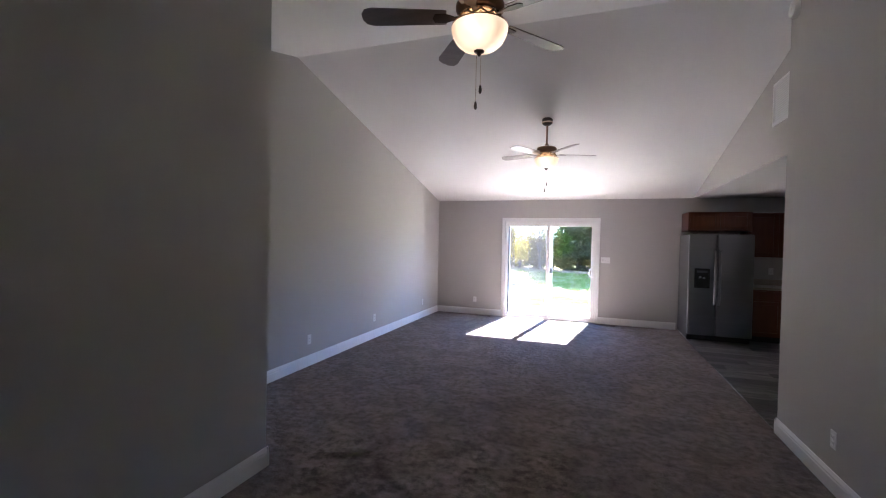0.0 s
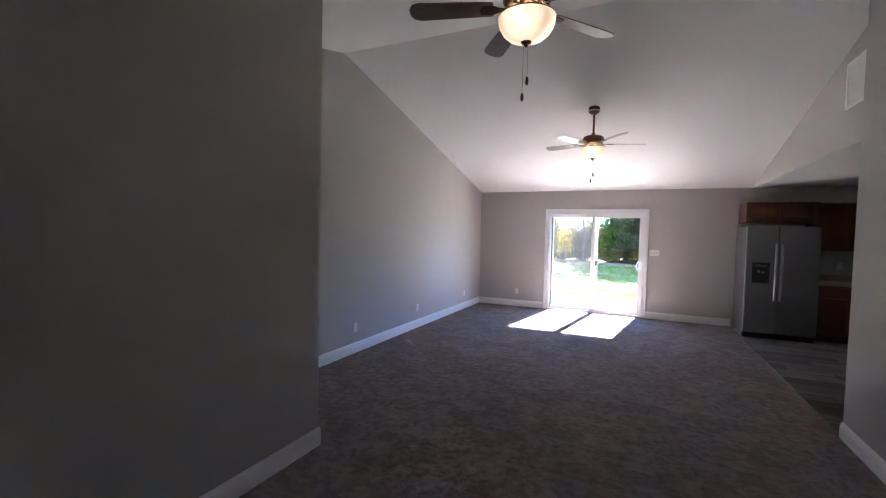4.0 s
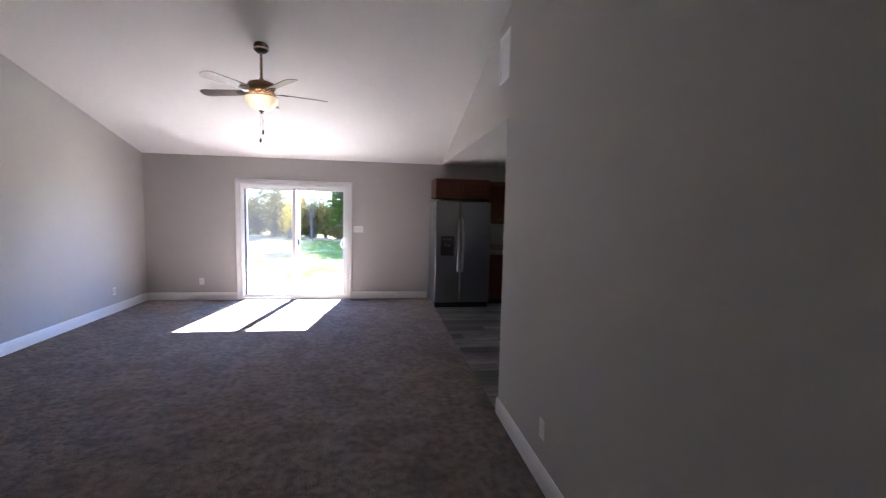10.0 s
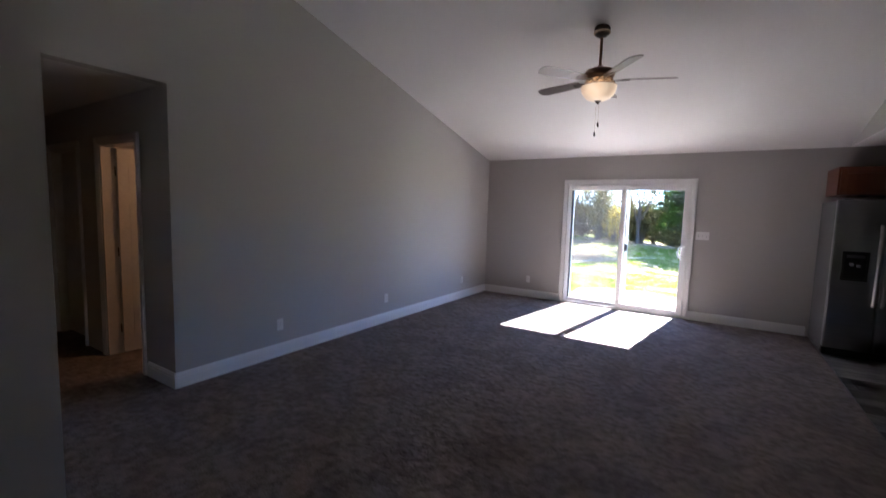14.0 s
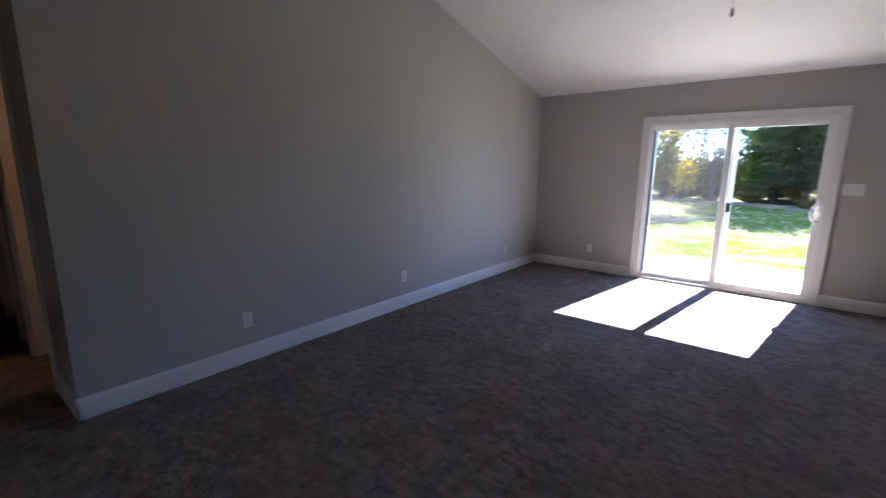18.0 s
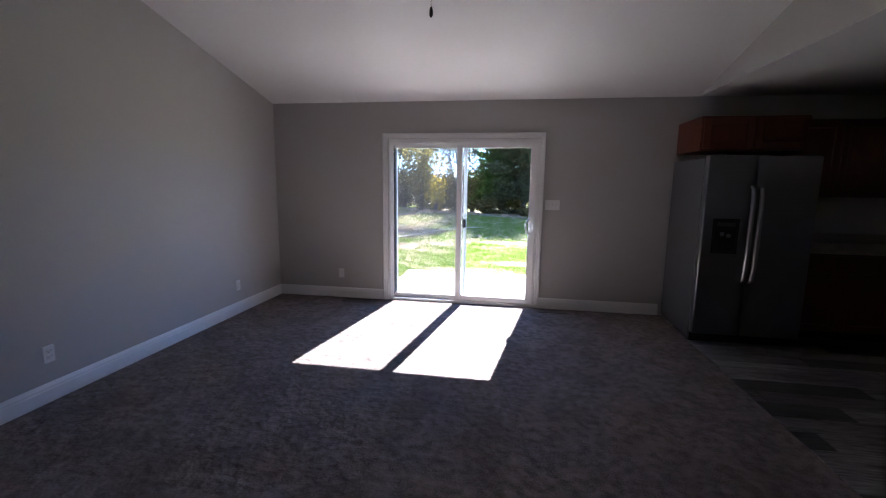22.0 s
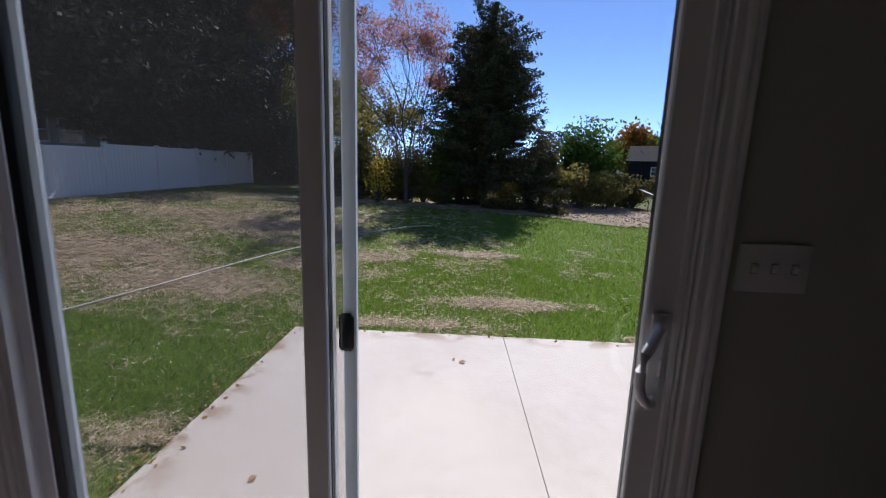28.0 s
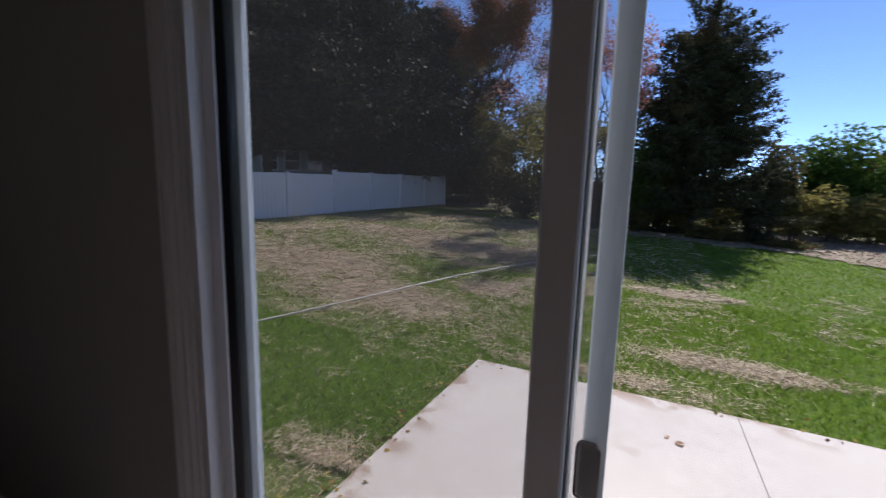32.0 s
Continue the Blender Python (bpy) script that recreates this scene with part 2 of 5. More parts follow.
def prism(bm, outline, axis, a, b):
    """An outline of two coordinates, carried along an axis from a to b."""
    def place(u, v, w):
        return {"x": (w, u, v), "y": (u, w, v), "z": (u, v, w)}[axis]
    lo, hi = [bm.verts.new(place(u, v, a)) for u, v in outline], [bm.verts.new(place(u, v, b)) for u, v in outline]
    sides = [bm.faces.new(lo), bm.faces.new(hi)]
    for i in range(len(outline)):
        j = (i + 1) % len(outline)
        sides.append(bm.faces.new((lo[i], lo[j], hi[j], hi[i])))
    bmesh.ops.recalc_face_normals(bm, faces=sides)
    return bm


def lathe(bm, profile, segments=24, at=(0, 0, 0)):
    """Radius and height pairs turned round the z axis."""
    rings = []
    for r, z in profile:
        ring = [bm.verts.new((at[0] + max(r, 1e-4) * math.cos(2 * math.pi * i / segments), at[1] + max(r, 1e-4) * math.sin(2 * math.pi * i / segments), at[2] + z)) for i in range(segments)]
        rings.append(ring)
    for a, b in zip(rings, rings[1:]):
        for i in range(segments):
            j = (i + 1) % segments
            bm.faces.new((a[i], a[j], b[j], b[i]))
    bm.faces.new(rings[0]), bm.faces.new(rings[-1])
    bmesh.ops.recalc_face_normals(bm, faces=bm.faces)
    return bm


def tube(bm, points, radius, sides=8):
    """A round bar along points; radius one number or one a point."""
    pts = [Vector(p) for p in points]
    rad = radius if isinstance(radius, (list, tuple)) else [radius] * len(pts)
    rings = []
    for i, p in enumerate(pts):
        d = (pts[min(i + 1, len(pts) - 1)] - pts[max(i - 1, 0)]).normalized()
        u = d.cross(Vector((0.31, 0.17, 0.93)) if abs(d.z) < 0.9 else Vector((1, 0, 0))).normalized()
        v = d.cross(u)
        rings.append([bm.verts.new(p + rad[i] * (math.cos(2 * math.pi * k / sides) * u + math.sin(2 * math.pi * k / sides) * v)) for k in range(sides)])
    for a, b in zip(rings, rings[1:]):
        for k in range(sides):
            j = (k + 1) % sides
            bm.faces.new((a[j], a[k], b[k], b[j]))
    bm.faces.new(rings[0]), bm.faces.new(rings[-1][::-1])
    return bm


def as_mesh(name, bm, mat, smooth=False):
    me = bpy.data.meshes.new(name)
    bm.to_mesh(me)
    bm.free()
    me.materials.append(mat)
    if smooth:
        me.shade_smooth()
        me.set_sharp_from_angle(angle=radians(35))
    return me


def part(name, bm, mat, parent, label="", smooth=False):
    """A bmesh as one mesh object under a thing or part; the mesh is in the parent's own space."""
    ob = new(name, as_mesh(name, bm, mat, smooth))
    ob.parent = parent
    if label:
        ob["label"] = label
    return ob


def thing(name, x, y, z, label, category, group="", kind=""):
    ob = new(name)
    ob.location = (x, y, z)
    ob.empty_display_size = 0.1
    return tagged(ob, label, category, group, kind)


def structure(name, bm, mat, label, category):
    return tagged(new(name, as_mesh(name, bm, mat)), label, category, kind="structure")


def cells(x0, y0, z0, x1, y1, z1, b=0.0):
    return box(bmesh.new(), x0, y0, z0, x1, y1, z1, b)


# ---- the rooms ----
EAVE, RIDGE_Y, PITCH = 2.44, -4.83, 0.2465
RIDGE = EAVE - RIDGE_Y * PITCH
BACK, LEFT, FRONT = 0.0, 0.0, -9.9


def vault(y):
    return RIDGE - abs(y - RIDGE_Y) * PITCH


bm = prism(bmesh.new(), [(0.0, 0), (0.0, EAVE + 0.05), (RIDGE_Y, RIDGE + 0.05), (-6.58, vault(-6.58) + 0.05), (-6.58, 2.43), (-5.54, 2.43), (-5.54, 0)], "x", -0.12, 0.0)
structure("wall_left", bm, WALL, "grey painted wall with a hall opening under the vault", "wall")
bm = prism(bmesh.new(), [(-6.58, 0), (-6.58, vault(-6.58) + 0.05), (FRONT, vault(FRONT) + 0.05), (FRONT, 0)], "x", 1.06, 1.18)
structure("wall_entry_left", bm, WALL, "grey painted entry wall ending in an outside corner", "wall")
structure("wall_hall_south", cells(-3.6, -6.70, 0, 1.06, -6.58, vault(-6.58) + 0.04), WALL, "grey painted wall along the hallway", "wall")
bm = prism(bmesh.new(), [(-4.6, 0), (-4.6, RIDGE + 0.03), (RIDGE_Y, RIDGE + 0.05), (FRONT, vault(FRONT) + 0.05), (FRONT, 0)], "x", 4.75, 4.87)
structure("wall_entry_right", bm, WALL, "grey painted entry wall beside the kitchen", "wall")
structure("wall_front", cells(1.06, FRONT - 0.12, 0, 4.87, FRONT, 2.5), WALL, "grey painted front wall", "wall")
bm = prism(bmesh.new(), [(0.0, EAVE + 0.0035), (0.0, EAVE + 0.05), (RIDGE_Y, RIDGE + 0.05), (RIDGE_Y, EAVE + 0.0035)], "x", 4.95, 5.07)
structure("wall_gable", bm, WALL, "grey painted wall triangle above the kitchen ceiling", "wall")
structure("wall_kitchen_south", cells(4.87, -4.72, 0, 8.3, -4.6, RIDGE + 0.02), WALL, "grey painted kitchen wall", "wall")
structure("wall_kitchen_east", cells(8.3, -4.72, 0, 8.42, 0.16, 2.6), WALL, "grey painted kitchen end wall", "wall")
# the back wall, with the opening of the patio door
DX0, DX1, DZ1 = 1.492, 3.303, 2.008
bm = bmesh.new()
box(bm, -0.12, 0, 0, DX0, 0.16, 2.75), box(bm, DX1, 0, 0, 8.42, 0.16, 2.75), box(bm, DX0, 0, DZ1, DX1, 0.16, 2.75)
structure("wall_back", bm, WALL, "grey painted back wall round the patio door", "wall")
for name, ya, yb in (("ceiling_north", 0.16, RIDGE_Y), ("ceiling_south", RIDGE_Y, FRONT - 0.12)):
    za, zb = (EAVE - PITCH * 0.16, RIDGE) if ya > 0 else (RIDGE, vault(FRONT - 0.12))
    bm = prism(bmesh.new(), [(ya, za), (yb, zb), (yb, zb + 0.14), (ya, za + 0.14)], "x", -0.12, 5.17)
    structure(name, bm, CEIL, "white painted slope of the vaulted ceiling", "ceiling")
structure("ceiling_kitchen", cells(4.952, -4.6, EAVE, 8.3, 0, EAVE + 0.003), CEIL, "flat white kitchen ceiling", "ceiling")
structure("ceiling_hall", cells(-3.6, -6.58, 2.43, -0.12, -5.54, 2.55), CEIL, "flat white hallway ceiling", "ceiling")
structure("floor_carpet", cells(-3.6, FRONT - 0.12, -0.12, 4.75, 0, 0.0), CARPET, "taupe cut-pile carpet with footmarks", "carpet")
kitchen_floor = structure("floor_kitchen", cells(4.75, -4.72, -0.12, 8.42, 0, -0.006), BLACK, "grey wood-look vinyl floor", "floor")

# ---- baseboards and casing ----
BASE = [(0, 0), (0.016, 0), (0.016, 0.085), (0.013, 0.093), (0.013, 0.105), (0.008, 0.118), (0.005, 0.128), (0, 0.130)]


def baseboard(p, q, label="white moulded baseboard along the wall"):
    """A moulded board from p to q on the floor; the room lies to the left of the way."""
    a, b = Vector((*p, 0)), Vector((*q, 0))
    d = (b - a).normalized()
    n = Vector((-d.y, d.x, 0))
    bm = bmesh.new()
    ends = [[bm.verts.new(e + n * u + Vector((0, 0, v))) for u, v in BASE] for e in (a, b)]
    bm.faces.new(ends[0]), bm.faces.new(ends[1])
    for i in range(len(BASE)):
        j = (i + 1) % len(BASE)
        bm.faces.new((ends[0][i], ends[0][j], ends[1][j], ends[1][i]))
    bmesh.ops.recalc_face_normals(bm, faces=bm.faces)
    return structure("baseboard", bm, TRIM, label, "baseboard")


baseboard((0.0, 0.0), (0.0, -5.556))
baseboard((1.428, 0.0), (0.016, 0.0))
baseboard((4.72, 0.0), (3.365, 0.0))
baseboard((0.016, -5.54), (-0.46, -5.54), "white moulded baseboard turning into the hallway")
baseboard((1.18, -6.564), (1.18, FRONT), "white moulded baseboard on the entry wall")
baseboard((-3.6, -6.58), (1.196, -6.58), "white moulded baseboard along the hallway")
baseboard((4.75, FRONT), (4.75, -4.584), "white moulded baseboard on the entry wall")
baseboard((4.734, -4.6), (4.87, -4.6), "white moulded baseboard round the wall end")

CASE = [(0, 0), (0, 0.021), (0.003, 0.024), (0.014, 0.024), (0.0155, 0.011), (0.020, 0.011), (0.0225, 0.022), (0.033, 0.020), (0.037, 0.009), (0.048, 0.008), (0.050, 0.015), (0.059, 0.014), (0.061, 0.004), (0.064, 0)]


def casing(parent, x0, x1, z1, y, side=-1, width=1.0):
    """Three mitred moulded boards round an opening x0..x1 up to z1; the outer edge is the thick one."""
    w = 0.064 * width
    for k in range(3):
        bm = bmesh.new()
        rows = []
        for u, v in CASE:
            u *= width
            o = [(x0 - w + u, 0), (x0 - w + u, z1 + w - u), (x1 + w - u, z1 + w - u), (x1 + w - u, 0)]
            (ax, az), (bx, bz) = o[k], o[k + 1]
            rows.append((bm.verts.new((ax, y + side * v, az)), bm.verts.new((bx, y + side * v, bz))))
        for i in range(len(rows)):
            j = (i + 1) % len(rows)
            bm.faces.new((rows[i][0], rows[j][0], rows[j][1], rows[i][1]))
        bm.faces.new([r[0] for r in rows]), bm.faces.new([r[1] for r in rows])
        bmesh.ops.recalc_face_normals(bm, faces=bm.faces)
        part("casing", bm, TRIM, parent)


# ---- patio door ----
door = thing("door_1", 0, 0, 0, "white vinyl sliding patio door with insect screen", "patio door", kind="structure")
casing(door, DX0, DX1 - 0.002, DZ1, 0.0)


def ring(bm, x0, x1, z0, z1, y0, y1, l, r, t, b, bevel=0.004):
    """A rectangular frame with stiles l, r and rails t, b wide."""
    box(bm, x0, y0, z0, x0 + l, y1, z1, bevel), box(bm, x1 - r, y0, z0, x1, y1, z1, bevel)
    box(bm, x0 + l, y0 + 0.001, z1 - t, x1 - r, y1 - 0.001, z1, bevel), box(bm, x0 + l, y0 + 0.001, z0, x1 - r, y1 - 0.001, z0 + b, bevel)
    return bm


bm = bmesh.new()
prism(bm, [(DX0, 0.015), (DX0 + 0.006, 0.015), (DX0 + 0.007, -0.006), (DX0 + 0.012, -0.006), (DX0 + 0.013, 0.010), (DX0 + 0.019, 0.010), (DX0 + 0.020, 0.001), (DX0 + 0.036, 0.003), (DX0 + 0.036, 0.019), (DX0 + 0.024, 0.019), (DX0 + 0.024, 0.050), (DX0 + 0.056, 0.053), (DX0 + 0.056, 0.0590), (DX0 + 0.03, 0.0595), (DX0 + 0.03, 0.17), (DX0, 0.17)], "z", 0.03, DZ1)
part("jamb", bm, VINYL_WHITE, door)
bm = bmesh.new()
prism(bm, [(DX1, 0.015), (DX1 - 0.006, 0.015), (DX1 - 0.007, -0.006), (DX1 - 0.012, -0.006), (DX1 - 0.013, 0.010), (DX1 - 0.0175, 0.010), (DX1 - 0.018, 0.001), (DX1 - 0.030, 0.003), (DX1 - 0.030, 0.016), (DX1 - 0.018, 0.016), (DX1 - 0.018, 0.06), (DX1 - 0.03, 0.062), (DX1 - 0.03, 0.17), (DX1, 0.17)], "z", 0.03, DZ1)
part("jamb", bm, VINYL_WHITE, door)
bm = bmesh.new()
box(bm, DX0 + 0.03, 0.002, 1.955, DX1 - 0.03, 0.018, 1.985, 0.003), box(bm, DX0 + 0.03, 0.011, 1.985, DX1 - 0.03, 0.018, 1.993), box(bm, DX0 + 0.012, -0.006, 1.993, DX1 - 0.012, 0.018, DZ1 - 0.006, 0.002), box(bm, DX0 + 0.03, 0.018, 1.97, DX1 - 0.03, 0.17, DZ1), box(bm, DX0 + 0.03, 0.057, 1.95, DX1 - 0.03, 0.063, 1.97)
part("head", bm, VINYL_WHITE, door)
bm = bmesh.new()
box(bm, DX0, 0.0, -0.02, DX1, 0.19, 0.028, 0.003), box(bm, DX0 + 0.03, 0.056, 0.028, DX1 - 0.03, 0.062, 0.045), box(bm, DX0 + 0.03, 0.104, 0.028, DX1 - 0.03, 0.110, 0.045)
part("sill", bm, VINYL_WHITE, door, "white door sill with raised tracks")
# sliding panel on the inner track
bm = ring(bmesh.new(), 2.340, 3.284, 0.030, 1.968, 0.020, 0.055, 0.062, 0.076, 0.066, 0.066)
panel = part("sliding_panel", bm, VINYL_WHITE, door)
part("pane", cells(2.396, 0.034, 0.090, 3.214, 0.040, 1.908), GLASS, panel, "clear double glazing").visible_shadow = False
bm = bmesh.new()
for a in ((2.399, 0.041, 0.094, 2.404, 0.056, 1.905), (3.206, 0.041, 0.094, 3.211, 0.056, 1.905)):
    box(bm, *a)
part("gasket", bm, BLACK, panel, "black glazing gasket")
bm = bmesh.new()
box(bm, 3.222, 0.012, 0.86, 3.262, 0.021, 1.12, 0.004, 2)
part("handle_plate", bm, VINYL_WHITE, panel)
bm = bmesh.new()
tube(bm, [(3.240, 0.016, 1.090), (3.232, -0.014, 1.088), (3.210, -0.040, 1.074), (3.188, -0.054, 1.042), (3.178, -0.058, 1.0), (3.179, -0.057, 0.965), (3.190, -0.050, 0.930), (3.212, -0.034, 0.906), (3.234, -0.010, 0.896), (3.241, 0.016, 0.894)], 0.0125, 12)
part("handle", bm, VINYL_WHITE, panel, "curved white pull handle", smooth=True)
bm = bmesh.new()
box(bm, 3.250, 0.004, 0.955, 3.258, 0.014, 1.0, 0.002)
part("lock_lever", bm, VINYL_WHITE, panel)
SCREEN_FRAME = material("pale_blue_grey_aluminium", (0.60, 0.66, 0.70), 0.4, scale=4, fine=90)
STRIP = material("shaded_teal_weatherstrip", (0.075, 0.095, 0.10), 0.5, scale=6, fine=80)
# fixed panel on the outer track
bm = ring(bmesh.new(), 1.530, 2.405, 0.040, 1.965, 0.066, 0.100, 0.020, 0.062, 0.062, 0.042)
fixed = part("fixed_panel", bm, VINYL_WHITE, door)
part("pane", cells(1.5665, 0.080, 0.078, 2.346, 0.086, 1.906), GLASS, fixed, "clear double glazing").visible_shadow = False
bm = bmesh.new()
box(bm, 2.398, 0.0555, 0.03, 2.404, 0.066, 1.96)
part("gasket", bm, BLACK, fixed, "black weather strip")
# Dark gasket and teal strip carry the jamb recess's shade in their colour.
bm = bmesh.new()
prism(bm, [(1.524, 0.0605), (1.550, 0.0605), (1.560, 0.0745), (1.551, 0.0745), (1.5505, 0.065), (1.524, 0.065)], "z", 0.045, 1.93)
part("gasket", bm, BLACK, fixed, "black glazing gasket")
bm = bmesh.new()
prism(bm, [(1.5505, 0.093), (1.574, 0.093), (1.585, 0.104), (1.585, 0.112), (1.5505, 0.112)], "z", 0.045, 1.93)
part("glazing_bead", bm, SCREEN_FRAME, fixed, "pale aluminium glazing bead")
bm = bmesh.new()
prism(bm, [(1.5505, 0.0755), (1.5605, 0.0755), (1.573, 0.0925), (1.5505, 0.0925)], "z", 0.045, 1.93)
part("weatherstrip", bm, STRIP, fixed, "dark teal weather strip with the jamb recess's shade in its colour")
# insect screen parked outside the fixed panel
bm = ring(bmesh.new(), 1.545, 2.458, 0.045, 1.962, 0.118, 0.134, 0.026, 0.040, 0.04, 0.05, 0.003)
prism(bm, [(2.444, 0.108), (2.460, 0.104), (2.460, 0.118), (2.444, 0.118)], "z", 0.05, 1.96)
screen = part("screen_panel", bm, SCREEN_FRAME, door, "pale aluminium insect screen frame")
mesh_mat = bpy.data.materials.new("insect_mesh")
mesh_mat.use_nodes = True
_nt = mesh_mat.node_tree
_b = _nt.nodes.new("ShaderNodeBsdfTranslucent")
_b.inputs["Color"].default_value = (0.021, 0.021, 0.022, 1)
_tr, _mx = _nt.nodes.new("ShaderNodeBsdfTransparent"), _nt.nodes.new("ShaderNodeMixShader")
_mx.inputs[0].default_value = 0.20
_nt.links.new(_tr.outputs[0], _mx.inputs[1])
_nt.links.new(_b.outputs[0], _mx.inputs[2])
_nt.links.new(_mx.outputs[0], _nt.nodes["Material Output"].inputs["Surface"])
part("insect_mesh", cells(1.560, 0.1255, 0.094, 2.420, 0.1258, 1.923), mesh_mat, screen, "fine dark insect mesh")
bm = bmesh.new()
box(bm, 2.409, 0.1035, 0.938, 2.457, 0.1175, 1.048, 0.012, 3)
part("latch", bm, BLACK, screen, "black screen latch", smooth=True)


# ---- wall plates ----
PLATE = material("white_plastic_plate", (0.78, 0.78, 0.77), 0.35, scale=8, fine=120)
SLOT_GREY = material("grey_recess", (0.20, 0.20, 0.20), 0.5)
SLOT = material("dark_slots", (0.05, 0.05, 0.05), 0.6)


def wall_outlet(m, label):
    """A duplex outlet facing -y at the origin."""
    o = tagged(new("wall_outlet"), label, "outlet", "wall outlets")
    part("plate", box(bmesh.new(), -0.036, -0.006, -0.058, 0.036, 0, 0.058, 0.004, 2), PLATE, o)
    for z in (-0.020, 0.020):
        r = part("receptacle", box(bmesh.new(), -0.017, -0.009, z - 0.014, 0.017, -0.006, z + 0.014, 0.004, 2), PLATE, o)
        bm = bmesh.new()
        box(bm, -0.008, -0.0095, z - 0.003, -0.006, -0.0088, z + 0.006), box(bm, 0.006, -0.0095, z - 0.003, 0.008, -0.0088, z + 0.006), box(bm, -0.002, -0.0095, z - 0.010, 0.002, -0.0088, z - 0.006)
        part("slots", bm, SLOT, r)
    o.matrix_basis = m
    return o


first = wall_outlet(pose(0.861, 0, 0.318), "white duplex outlet low on the back wall")
for x, y, z, turn, label in ((0, -0.893, 0.318, 90, ""), (0, -2.90, 0.322, 90, ""), (0, -4.545, 0.322, 90, ""), (1.18, -8.10, 0.345, 90, "entry"), (4.75, -5.488, 0.332, -90, "entry"), (4.75, -6.484, 0.330, -90, "entry"), (6.17, 0, 1.15, 0, "kitchen"), (6.93, 0, 1.15, 0, "kitchen")):
    o = copy_thing(first, pose(x, y, z, 0, 0, turn))
    o["label"] = {"": "white duplex outlet low on the long grey wall", "entry": "white duplex outlet low on the entry wall", "kitchen": "white duplex outlet above the kitchen countertop"}[label]

sw = thing("light_switch", 3.475, 0, 1.249, "white three-gang toggle switch plate beside the patio door", "light switch")
part("plate", box(bmesh.new(), -0.083, -0.006, -0.058, 0.083, 0, 0.058, 0.004, 2), PLATE, sw)
for x in (-0.046, 0.0, 0.046):
    bm = bmesh.new()
    prism(bm, [(-0.006, -0.012), (-0.0185, 0.006), (-0.015, 0.012), (-0.006, 0.008)], "x", x - 0.005, x + 0.005)
    part("toggle", bm, PLATE, sw)
    part("slot", cells(x - 0.0065, -0.0068, -0.0125, x + 0.0065, -0.0058, 0.0125), SLOT_GREY, sw, "grey toggle slot")

det = thing("smoke_detector", 4.75, -4.70, 3.49, "round white smoke detector high on the entry wall", "smoke detector")
bm = bmesh.new()
lathe(bm, [(0.07, 0), (0.07, 0.018), (0.062, 0.036), (0.045, 0.042), (0.0, 0.043)], 28)
bmesh.ops.rotate(bm, verts=bm.verts, cent=(0, 0, 0), matrix=Matrix.Rotation(radians(-90), 3, "Y"))
part("body", bm, PLATE, det, smooth=True)
bm = bmesh.new()
lathe(bm, [(0.018, 0.040), (0.018, 0.046), (0.0, 0.047)], 16)
bmesh.ops.rotate(bm, verts=bm.verts, cent=(0, 0, 0), matrix=Matrix.Rotation(radians(-90), 3, "Y"))
part("button", bm, PLATE, det, smooth=True)

# ---- return air grille on the gable ----
GX = 4.95
vent = thing("air_grille", GX, -3.99, 3.005, "white return-air grille high on the gable wall", "air vent")
bm = bmesh.new()
for a in ((-0.32, 0.185, 0.32, 0.215), (-0.32, -0.215, 0.32, -0.185)):
    box(bm, -0.012, a[0], a[1], 0, a[2], a[3], 0.003)
for a in (-0.32, 0.29):
    box(bm, -0.012, a, -0.185, 0, a + 0.03, 0.185, 0.003)
part("frame", bm, TRIM, vent)
part("backing", cells(-0.002, -0.29, -0.185, 0, 0.29, 0.185), PLATE, vent)
slat = None
for i in range(17):
    if slat is None:
        bm = bmesh.new()
        prism(bm, [(-0.010, -0.007), (-0.009, -0.008), (-0.002, 0.006), (-0.003, 0.007)], "y", -0.29, 0.29)
        slat = part("slat", bm, TRIM, vent)
    else:
        o = new("slat", slat.data)
        o.parent = vent
        o.location = (0, 0, 0)
    (o if i else slat).location = (0, 0, -0.176 + 0.022 * i)

# ---- floor registers ----
BRONZE = material("brown_painted_metal", (0.10, 0.07, 0.05), 0.45, scale=8, fine=200)


def floor_register(x, y, label):
    o = thing("floor_register", x, y, 0.0, label, "floor vent", "floor registers")
    bm = bmesh.new()
    box(bm, -0.16, -0.062, 0, 0.16, -0.045, 0.007, 0.002), box(bm, -0.16, 0.045, 0, 0.16, 0.062, 0.007, 0.002)
    box(bm, -0.16, -0.045, 0, -0.143, 0.045, 0.007, 0.002), box(bm, 0.143, -0.045, 0, 0.16, 0.045, 0.007, 0.002)
    part("frame", bm, BRONZE, o)
    part("damper", cells(-0.143, -0.045, 0.0005, 0.143, 0.045, 0.0015), BLACK, o)
    fin = None
    for i in range(18):
        if fin is None:
            fin = part("fin", cells(-0.003, -0.045, 0.0015, 0.003, 0.045, 0.006), BRONZE, o)
            fin.location = (-0.135, 0, 0)
        else:
            c = new("fin", fin.data)
            c.parent, c.location = o, (-0.135 + 0.0159 * i, 0, 0)


floor_register(1.10, -0.135, "brown metal floor register in the carpet")
floor_register(3.52, -0.125, "brown metal floor register in the carpet")

